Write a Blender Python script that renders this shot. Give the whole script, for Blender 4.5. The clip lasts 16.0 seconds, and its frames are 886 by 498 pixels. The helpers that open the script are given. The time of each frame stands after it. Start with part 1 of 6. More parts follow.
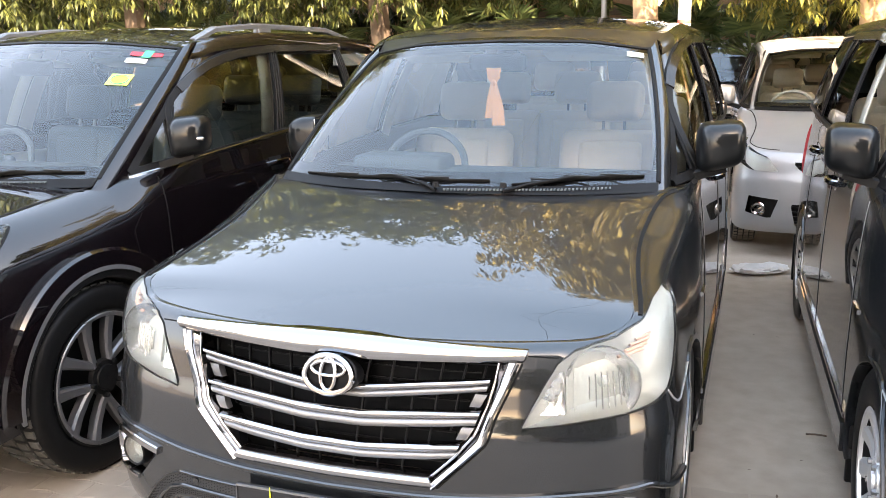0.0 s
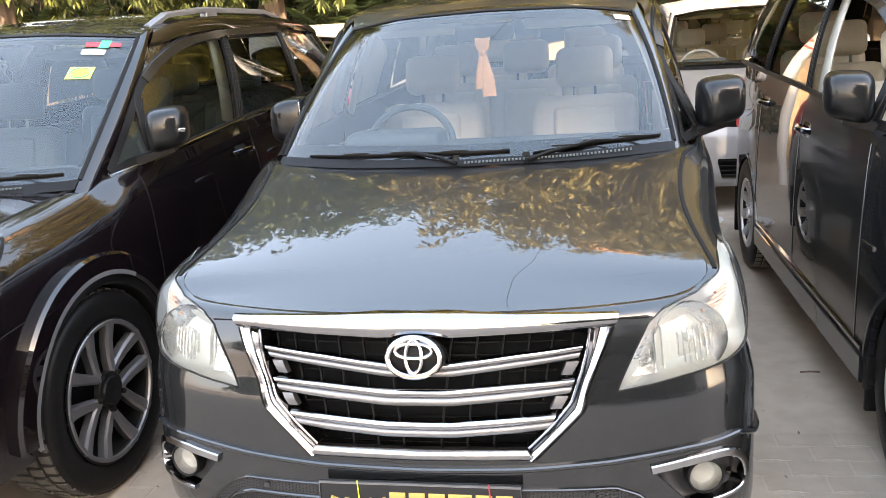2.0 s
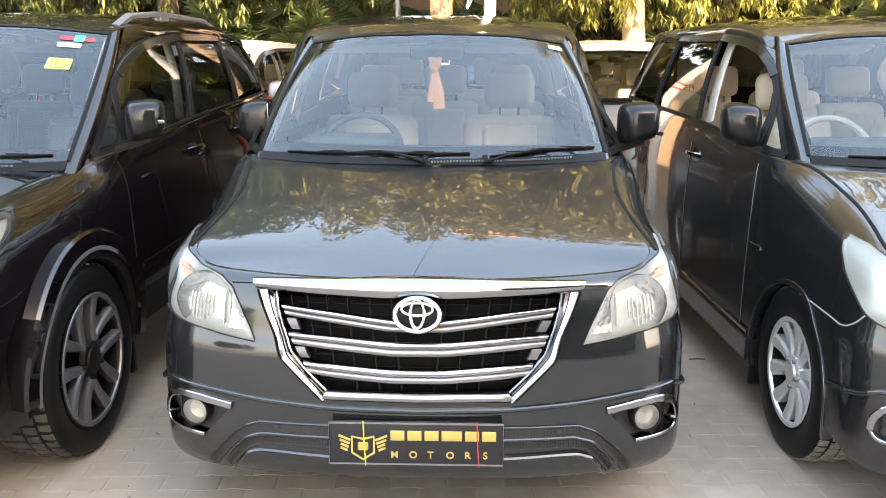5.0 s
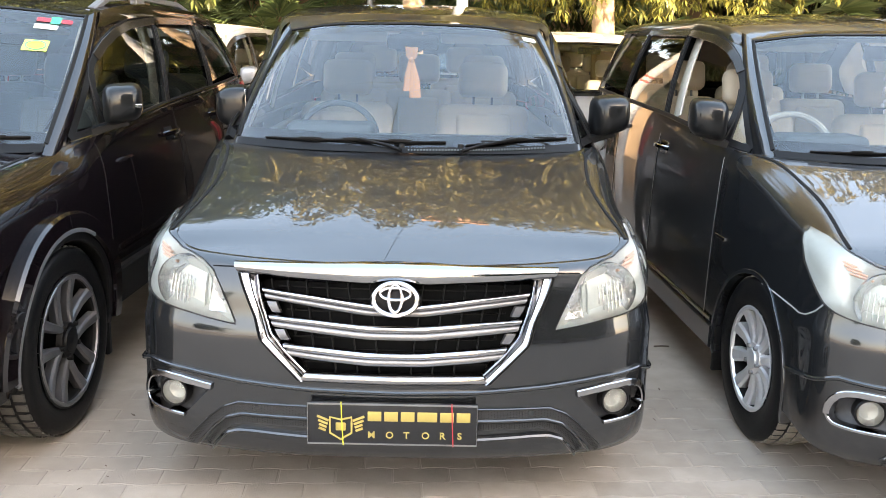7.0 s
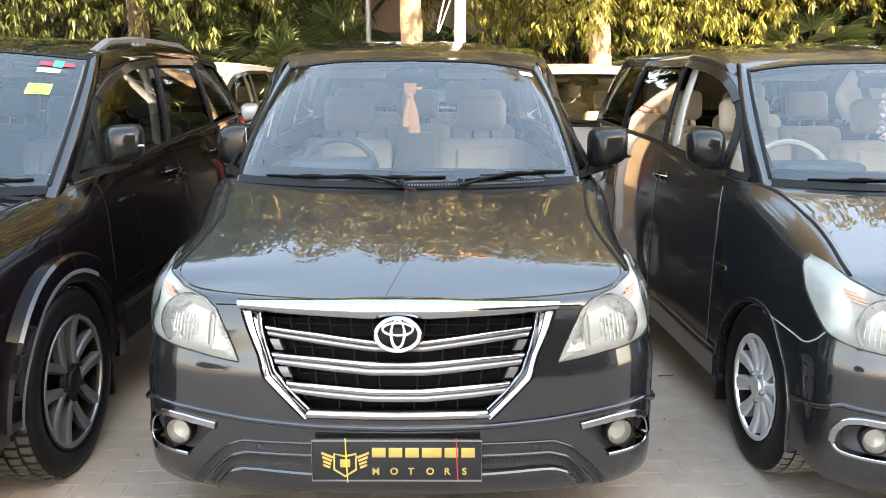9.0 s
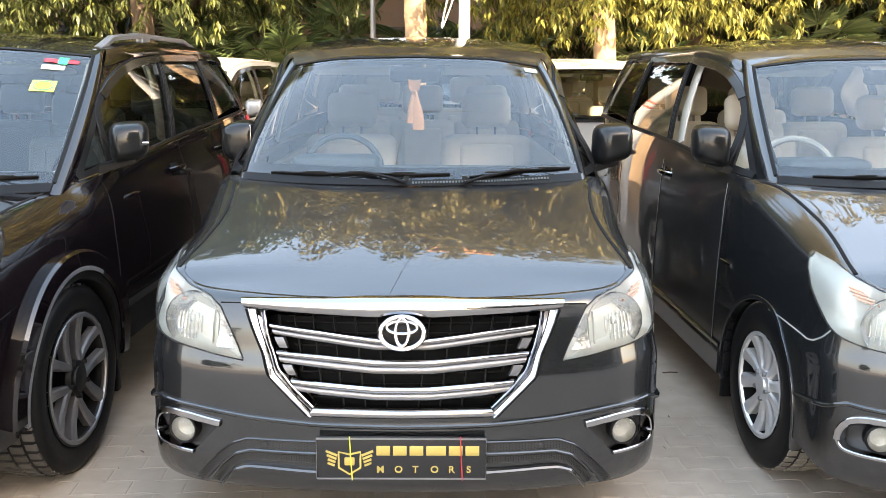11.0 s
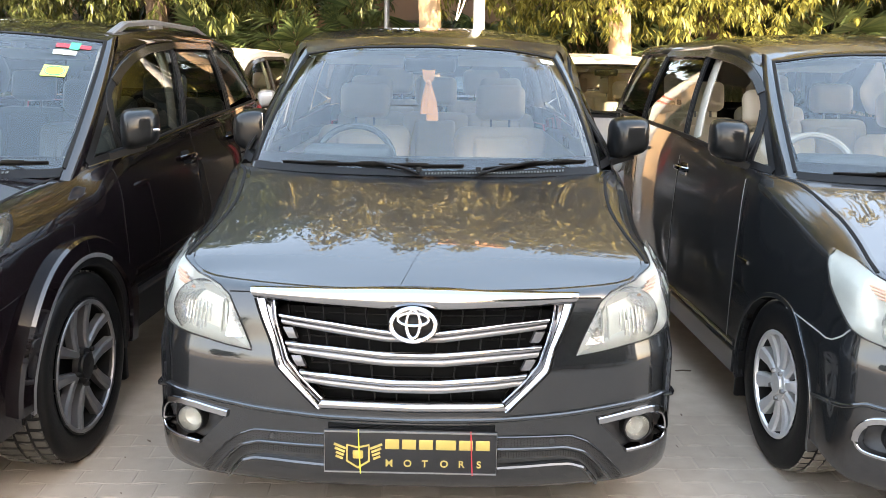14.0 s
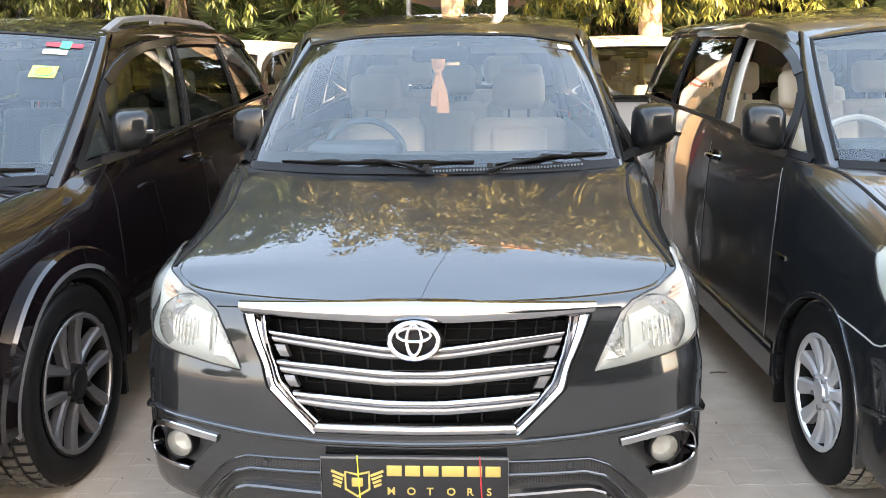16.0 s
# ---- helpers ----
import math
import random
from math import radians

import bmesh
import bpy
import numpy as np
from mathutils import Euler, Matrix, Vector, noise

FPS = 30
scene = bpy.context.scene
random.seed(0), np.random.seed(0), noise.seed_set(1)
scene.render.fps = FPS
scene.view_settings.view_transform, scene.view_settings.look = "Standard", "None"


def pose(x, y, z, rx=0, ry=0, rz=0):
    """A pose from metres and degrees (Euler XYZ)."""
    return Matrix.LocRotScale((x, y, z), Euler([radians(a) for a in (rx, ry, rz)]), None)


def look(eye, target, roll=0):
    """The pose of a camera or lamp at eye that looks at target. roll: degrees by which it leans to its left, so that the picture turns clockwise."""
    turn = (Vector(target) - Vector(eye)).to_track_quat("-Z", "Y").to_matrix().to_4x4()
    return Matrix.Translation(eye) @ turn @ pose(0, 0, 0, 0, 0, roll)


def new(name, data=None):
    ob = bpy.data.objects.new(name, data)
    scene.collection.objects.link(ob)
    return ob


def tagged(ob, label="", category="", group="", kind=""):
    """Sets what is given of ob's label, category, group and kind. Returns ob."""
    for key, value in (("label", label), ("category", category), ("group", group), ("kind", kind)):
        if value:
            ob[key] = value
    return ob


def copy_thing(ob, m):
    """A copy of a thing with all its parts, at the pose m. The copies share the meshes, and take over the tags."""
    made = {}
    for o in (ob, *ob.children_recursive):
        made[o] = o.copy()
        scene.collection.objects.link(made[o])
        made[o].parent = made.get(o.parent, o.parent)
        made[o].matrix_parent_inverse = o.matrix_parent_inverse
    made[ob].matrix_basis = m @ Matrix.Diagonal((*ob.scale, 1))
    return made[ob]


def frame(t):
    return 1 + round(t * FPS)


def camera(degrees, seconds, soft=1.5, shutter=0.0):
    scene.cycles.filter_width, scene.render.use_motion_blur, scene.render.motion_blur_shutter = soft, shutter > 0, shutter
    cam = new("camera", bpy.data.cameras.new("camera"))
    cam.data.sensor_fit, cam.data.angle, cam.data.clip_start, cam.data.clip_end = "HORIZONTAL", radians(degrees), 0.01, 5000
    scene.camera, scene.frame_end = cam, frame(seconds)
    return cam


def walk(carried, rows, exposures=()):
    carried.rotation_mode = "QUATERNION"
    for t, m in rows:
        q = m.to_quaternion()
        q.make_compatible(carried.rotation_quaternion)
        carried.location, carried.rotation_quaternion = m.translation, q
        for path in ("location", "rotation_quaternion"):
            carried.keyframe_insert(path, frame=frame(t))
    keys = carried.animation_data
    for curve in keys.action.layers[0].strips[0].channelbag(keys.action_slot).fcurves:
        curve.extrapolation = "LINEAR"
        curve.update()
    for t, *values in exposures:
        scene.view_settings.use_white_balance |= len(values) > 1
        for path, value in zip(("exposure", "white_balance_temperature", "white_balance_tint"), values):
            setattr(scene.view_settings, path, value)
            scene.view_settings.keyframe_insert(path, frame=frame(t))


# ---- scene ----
cam = camera(53.0, 16.0, soft=0.65)
PATH = [
    (0, (0.93, -1.95, 1.574), (0.364, -0.083, 1.134), -1.0),
    (0.5, (0.802, -2.217, 1.545), (0.373, -0.313, 1.11), -0.6),
    (1, (0.68, -2.29, 1.543), (0.342, -0.374, 1.077), -1.5),
    (1.5, (0.512, -2.117, 1.534), (0.21, -0.201, 1.047), -3.5),
    (2, (0.413, -2.019, 1.567), (0.121, -0.103, 1.073), -4.0),
    (2.5, (0.253, -1.964, 1.564), (-0.001, -0.035, 1.098), -2.5),
    (3, (0.104, -1.901, 1.511), (0.017, 0.04, 1.039), -1.1),
    (3.5, (0.09, -1.991, 1.525), (0.149, -0.047, 1.057), 0.1),
    (3.7, (0.095, -2.082, 1.531), (0.132, -0.134, 1.081), 0.1),
    (5.8, (-0.016, -2.584, 1.529), (0.051, -0.634, 1.091), 0.3),
    (6, (-0.013, -2.583, 1.525), (0.073, -0.644, 1.045), 0.6),
    (6.5, (-0.022, -2.572, 1.531), (0.084, -0.636, 1.043), 1.5),
    (7, (-0.021, -2.584, 1.544), (0.101, -0.642, 1.079), 1.4),
    (7.5, (-0.017, -2.583, 1.57), (0.105, -0.636, 1.128), 0.2),
    (8, (-0.025, -2.591, 1.571), (0.119, -0.64, 1.157), -0.1),
    (8.5, (-0.015, -2.595, 1.571), (0.125, -0.643, 1.16), 0.2),
    (9, (-0.017, -2.596, 1.557), (0.099, -0.639, 1.161), 0.3),
    (9.2, (-0.013, -2.592, 1.558), (0.09, -0.637, 1.15), 0.7),
    (11.5, (-0.018, -2.59, 1.57), (0.089, -0.635, 1.161), 0.2),
    (12, (-0.015, -2.577, 1.558), (0.091, -0.62, 1.159), 0.3),
    (12.5, (-0.02, -2.573, 1.555), (0.08, -0.616, 1.153), 0.7),
    (13, (-0.023, -2.563, 1.547), (0.064, -0.607, 1.142), 0.7),
    (13.5, (-0.022, -2.556, 1.553), (0.058, -0.601, 1.139), 1.0),
    (14, (-0.024, -2.546, 1.546), (0.06, -0.592, 1.127), 1.0),
    (14.5, (0.004, -2.49, 1.576), (0.102, -0.537, 1.153), 0.3),
    (15, (0.072, -2.351, 1.572), (0.201, -0.4, 1.153), -0.2),
    (15.5, (0.103, -2.263, 1.519), (0.19, -0.308, 1.106), -0.5),
    (16, (0.084, -2.3, 1.554), (0.085, -0.351, 1.106), -0.7),
]
walk(cam, [(t, look(eye, target, roll)) for t, eye, target, roll in PATH], [(0.0, 2.64, 7600, 16), (1.5, 2.62, 7600, 16), (2.5, 2.76, 7600, 16), (3.5, 2.76, 7600, 16), (6.0, 2.54, 7450, 13), (9.0, 2.58, 7450, 13), (13.0, 2.58, 7450, 13), (16.0, 2.70, 7450, 14)])

# world, sun and exposure
SUN_EL, SUN_AZ = 27.0, 150.0
world = bpy.data.worlds.new("world")
scene.world = world
world.use_nodes = True
wn = world.node_tree
sky = wn.nodes.new("ShaderNodeTexSky")
sky.sky_type = 'NISHITA'
sky.sun_disc = False
sky.sun_elevation, sky.sun_rotation = radians(SUN_EL), radians(SUN_AZ)
sky.air_density, sky.dust_density, sky.ozone_density = 1.2, 3.0, 1.0
haze = wn.nodes.new("ShaderNodeMix")
haze.data_type, haze.blend_type = 'RGBA', 'ADD'
haze.inputs[0].default_value = 1.0
up = wn.nodes.new("ShaderNodeTexCoord")
split = wn.nodes.new("ShaderNodeSeparateXYZ")
wn.links.new(up.outputs["Generated"], split.inputs[0])
air = wn.nodes.new("ShaderNodeMix")
air.data_type = 'RGBA'
air.inputs[6].default_value, air.inputs[7].default_value = (2.8, 2.85, 3.25, 1), (1.35, 2.15, 3.05, 1)
wn.links.new(split.outputs[2], air.inputs[0])
wn.links.new(air.outputs[2], haze.inputs[7])
wn.links.new(sky.outputs[0], haze.inputs[6])
wn.links.new(haze.outputs[2], wn.nodes["Background"].inputs[0])
wn.nodes["Background"].inputs[1].default_value = 0.15
sun = new("sun", bpy.data.lights.new("sun", "SUN"))
sun.data.energy, sun.data.angle, sun.data.color = 4.6, radians(0.6), (1.0, 0.86, 0.66)
_el, _az = radians(SUN_EL), radians(SUN_AZ)
SUN_DIR = Vector((math.sin(_az) * math.cos(_el), math.cos(_az) * math.cos(_el), math.sin(_el)))
sun.matrix_world = look(SUN_DIR * 60, (0, 0, 0))


# ---------- materials ----------
def material(name, colour, rough=0.5, metal=0.0, coat=0.0, vary=0.0, scale=20.0, bump=0.0, bump_scale=80.0, spec=0.5, rough_vary=0.0, colour2=None, coat_ior=1.5, coat_rough=0.02):
    m = bpy.data.materials.new(name)
    m.use_nodes = True
    nt = m.node_tree
    p = nt.nodes["Principled BSDF"]
    p.inputs["Base Color"].default_value = (*colour, 1)
    p.inputs["Roughness"].default_value = rough
    p.inputs["Metallic"].default_value = metal
    p.inputs["Coat Weight"].default_value = coat
    p.inputs["Coat Roughness"].default_value = coat_rough
    p.inputs["Coat IOR"].default_value = coat_ior
    p.inputs["Specular IOR Level"].default_value = spec
    tc = nt.nodes.new("ShaderNodeTexCoord")
    if vary or rough_vary:
        n1 = nt.nodes.new("ShaderNodeTexNoise")
        n1.inputs["Scale"].default_value = scale
        n1.inputs["Detail"].default_value = 8
        n1.inputs["Roughness"].default_value = 0.65
        nt.links.new(tc.outputs["Object"], n1.inputs["Vector"])
        if vary:
            r = nt.nodes.new("ShaderNodeMix")
            r.data_type = 'RGBA'
            c2 = colour2 or tuple(c * (1 - vary) for c in colour)
            c1 = colour if colour2 else tuple(min(1, c * (1 + vary)) for c in colour)
            r.inputs[6].default_value, r.inputs[7].default_value = (*c1, 1), (*c2, 1)
            nt.links.new(n1.outputs["Fac"], r.inputs[0])
            nt.links.new(r.outputs[2], p.inputs["Base Color"])
        if rough_vary:
            mr = nt.nodes.new("ShaderNodeMapRange")
            mr.inputs[3].default_value, mr.inputs[4].default_value = max(0, rough - rough_vary), min(1, rough + rough_vary)
            nt.links.new(n1.outputs["Fac"], mr.inputs[0])
            nt.links.new(mr.outputs[0], p.inputs["Roughness"])
    if bump:
        n2 = nt.nodes.new("ShaderNodeTexNoise")
        n2.inputs["Scale"].default_value = bump_scale
        n2.inputs["Detail"].default_value = 4
        nt.links.new(tc.outputs["Object"], n2.inputs["Vector"])
        b = nt.nodes.new("ShaderNodeBump")
        b.inputs["Strength"].default_value = bump
        b.inputs["Distance"].default_value = 0.01
        nt.links.new(n2.outputs["Fac"], b.inputs["Height"])
        nt.links.new(b.outputs[0], p.inputs["Normal"])
    return m


def glass_material(name, tint, ior=1.6, milk=0.0):
    m = bpy.data.materials.new(name)
    m.use_nodes = True
    nt = m.node_tree
    nt.nodes.remove(nt.nodes["Principled BSDF"])
    tr, gl = nt.nodes.new("ShaderNodeBsdfTransparent"), nt.nodes.new("ShaderNodeBsdfGlossy")
    tr.inputs[0].default_value = (*tint, 1)
    gl.inputs["Roughness"].default_value = 0.0
    fr, mx = nt.nodes.new("ShaderNodeFresnel"), nt.nodes.new("ShaderNodeMixShader")
    fr.inputs["IOR"].default_value = ior
    nt.links.new(fr.outputs[0], mx.inputs[0])
    clear = tr.outputs[0]
    if milk:
        df, mk = nt.nodes.new("ShaderNodeBsdfDiffuse"), nt.nodes.new("ShaderNodeMixShader")
        df.inputs[0].default_value = (0.70, 0.69, 0.65, 1)
        mk.inputs[0].default_value = milk
        nt.links.new(clear, mk.inputs[1])
        nt.links.new(df.outputs[0], mk.inputs[2])
        clear = mk.outputs[0]
    nt.links.new(clear, mx.inputs[1])
    nt.links.new(gl.outputs[0], mx.inputs[2])
    nt.links.new(mx.outputs[0], nt.nodes["Material Output"].inputs[0])
    return m


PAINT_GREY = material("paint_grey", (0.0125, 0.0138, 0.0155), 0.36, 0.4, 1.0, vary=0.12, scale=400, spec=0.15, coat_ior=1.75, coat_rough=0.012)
# Front panel: dusty, duller coat over a darker base than the other panels.
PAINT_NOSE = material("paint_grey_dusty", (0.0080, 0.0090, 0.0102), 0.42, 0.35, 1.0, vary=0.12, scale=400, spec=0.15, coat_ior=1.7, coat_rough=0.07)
PAINT_PLUM = material("paint_plum", (0.0024, 0.0012, 0.0017), 0.5, 0.0, 1.0, vary=0.08, scale=400, spec=0.05, coat_ior=1.62)
# Mirror housings: body paint darkened to stand for their dim surroundings in reflection.
MIRROR_DIMMED = material("mirror_black", (0.005, 0.0055, 0.006), 0.4, 0.0, 0.6, vary=0.08, scale=300, spec=0.1, coat_ior=1.45)
PAINT_DUSTY = material("paint_dusty_silver", (0.25, 0.25, 0.255), 0.4, 0.35, 0.8, vary=0.08, scale=5)
ROOF_DUST = material("dusty_roof", (0.36, 0.32, 0.27), 0.8, vary=0.14, scale=6, bump=0.1, bump_scale=60)
PAINT_SILVER = material("paint_silver", (0.50, 0.51, 0.52), 0.32, 0.6, 1.0, vary=0.04, scale=300)
BLACK = material("black_plastic", (0.006, 0.006, 0.0063), 0.45, spec=0.14, vary=0.25, scale=30, bump=0.05, bump_scale=600)
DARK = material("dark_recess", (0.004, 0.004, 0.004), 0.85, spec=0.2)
CHROME = material("chrome", (0.38, 0.38, 0.39), 0.09, 1.0, rough_vary=0.04, scale=12)
SATIN = material("satin_metal", (0.24, 0.235, 0.235), 0.42, 0.85, rough_vary=0.06, scale=14)
TREAD_DARK = material("dark_tread", (0.045, 0.042, 0.037), 0.85, vary=0.4, scale=18, bump=0.15, bump_scale=150)
RUBBER = material("tyre_rubber", (0.006, 0.006, 0.0062), 0.42, spec=0.10, vary=0.3, scale=25, bump=0.1, bump_scale=200)
TREAD = material("dusty_tread", (0.15, 0.133, 0.11), 0.85, vary=0.35, scale=18, bump=0.15, bump_scale=150)
ALLOY = material("alloy_silver", (0.58, 0.58, 0.58), 0.33, 0.65, vary=0.1, scale=20)
MACHINED = material("machined_alloy", (0.14, 0.14, 0.145), 0.34, 0.6, vary=0.12, scale=20)
WINDSCREEN = glass_material("windscreen_glass", (0.84, 0.87, 0.87), 1.85)
SIDEGLASS = glass_material("side_glass", (0.74, 0.78, 0.75), 1.8)
TINTGLASS = glass_material("tinted_side_glass", (0.66, 0.70, 0.67), 1.95)
BEIGE = material("beige_leather", (0.60, 0.50, 0.38), 0.55, vary=0.08, scale=15, bump=0.1, bump_scale=250)
DASH = material("grey_dashboard", (0.075, 0.09, 0.095), 0.6, vary=0.1, scale=30, bump=0.1, bump_scale=500)
TRIM = material("cream_trim", (0.50, 0.47, 0.40), 0.6, vary=0.05, scale=20)


# ---------- mesh helpers ----------
def mesh_object(name, verts, faces, mat, parent=None, label="", angle=35.0):
    me = bpy.data.meshes.new(name)
    me.from_pydata([tuple(v) for v in verts], [], faces)
    me.update()
    me.polygons.foreach_set("use_smooth", [True] * len(me.polygons))
    me.set_sharp_from_angle(angle=radians(angle))
    me.materials.append(mat)
    ob = new(name, me)
    if parent is not None:
        ob.parent = parent
    if label:
        ob["label"] = label
    return ob


def part(name, bm, mat, parent=None, label="", angle=35.0):
    me = bpy.data.meshes.new(name)
    bmesh.ops.recalc_face_normals(bm, faces=bm.faces)
    bm.to_mesh(me)
    bm.free()
    me.polygons.foreach_set("use_smooth", [True] * len(me.polygons))
    me.set_sharp_from_angle(angle=radians(angle))
    me.materials.append(mat)
    ob = new(name, me)
    if parent is not None:
        ob.parent = parent
    if label:
        ob["label"] = label
    return ob


def thing(name, label, category, m=None, group="", kind=""):
    ob = new(name)
    ob.empty_display_size = 0.1
    if m is not None:
        ob.matrix_world = m
    return tagged(ob, label, category, group, kind)


def curve(keys, t):
    """Smooth monotone interpolation through (t, value) keys."""
    ks = keys
    if t <= ks[0][0]:
        return ks[0][1]
    if t >= ks[-1][0]:
        return ks[-1][1]
    n = len(ks)
    i = 0
    while ks[i + 1][0] < t:
        i += 1

    def slope(j):
        if j == 0 or j == n - 1:
            a, b = (0, 1) if j == 0 else (n - 2, n - 1)
            return (ks[b][1] - ks[a][1]) / (ks[b][0] - ks[a][0])
        d0 = (ks[j][1] - ks[j - 1][1]) / (ks[j][0] - ks[j - 1][0])
        d1 = (ks[j + 1][1] - ks[j][1]) / (ks[j + 1][0] - ks[j][0])
        return 0 if d0 * d1 <= 0 else 2 * d0 * d1 / (d0 + d1)
    h = ks[i + 1][0] - ks[i][0]
    u = (t - ks[i][0]) / h
    a, b, s0, s1 = ks[i][1], ks[i + 1][1], slope(i) * h, slope(i + 1) * h
    return (2 * u**3 - 3 * u**2 + 1) * a + (u**3 - 2 * u**2 + u) * s0 + (-2 * u**3 + 3 * u**2) * b + (u**3 - u**2) * s1


def box(bm, x0, x1, y0, y1, z0, z1, bevel=0.0, m=None):
    r = bmesh.ops.create_cube(bm, size=1, matrix=Matrix.Translation(((x0 + x1) / 2, (y0 + y1) / 2, (z0 + z1) / 2)) @ Matrix.Diagonal((x1 - x0, y1 - y0, z1 - z0, 1)))
    vs = r["verts"]
    if bevel:
        es = list({e for v in vs for e in v.link_edges})
        vs = [v for v in bmesh.ops.bevel(bm, geom=es, offset=bevel, segments=3, profile=0.5, affect='EDGES')["verts"]]
    if m is not None:
        bmesh.ops.transform(bm, matrix=m, verts=list({v for v in vs if v.is_valid}))
    return vs


def sweep(path, normals, profile, closed=False, caps=True):
    """Verts and faces of a profile [(across, up)] carried along a path with given surface normals."""
    n, k = len(path), len(profile)
    verts, faces = [], []
    for i in range(n):
        a = path[i - 1] if (i or closed) else path[i]
        b = path[(i + 1) % n] if (i < n - 1 or closed) else path[i]
        t = (Vector(b) - Vector(a)).normalized()
        nn = Vector(normals[i]).normalized()
        side = t.cross(nn).normalized()
        nn = side.cross(t)
        for u, h in profile:
            verts.append(Vector(path[i]) + side * u + nn * h)
    for i in range(n if closed else n - 1):
        j = (i + 1) % n
        for q in range(k):
            r = (q + 1) % k
            faces.append((i * k + q, j * k + q, j * k + r, i * k + r))
    if caps and not closed:
        faces.append(tuple(range(k)))
        faces.append(tuple(reversed(range((n - 1) * k, n * k))))
    return verts, faces


def rounded(w, h, r=0.3, base=-0.004):
    """A strip profile: w wide, h proud of the surface, with rounded shoulders."""
    return [(-w / 2, base), (-w / 2, h * (1 - r)), (-w / 2 + h * r, h), (w / 2 - h * r, h), (w / 2, h * (1 - r)), (w / 2, base)]


def lathe(profile, seg=48, axis='X'):
    """Verts and faces of (radius, along) pairs turned about the x axis."""
    verts, faces = [], []
    k = len(profile)
    for i in range(seg):
        a = 2 * math.pi * i / seg
        for r, x in profile:
            verts.append((x, r * math.cos(a), r * math.sin(a)))
    for i in range(seg):
        j = (i + 1) % seg
        for q in range(k - 1):
            faces.append((i * k + q, j * k + q, j * k + q + 1, i * k + q + 1))
    return verts, faces


def tube(path, r, seg=8):
    """A round bar along a path."""
    pr = [(r * math.cos(2 * math.pi * i / seg), r * math.sin(2 * math.pi * i / seg)) for i in range(seg)]
    ns = []
    for i in range(len(path)):
        t = Vector(path[min(i + 1, len(path) - 1)]) - Vector(path[max(i - 1, 0)])
        up = Vector((0, 0, 1)) if abs(t.normalized().z) < 0.9 else Vector((0, 1, 0))
        ns.append((up - t * (up.dot(t) / t.length_squared)).normalized())
    return sweep(path, ns, pr)


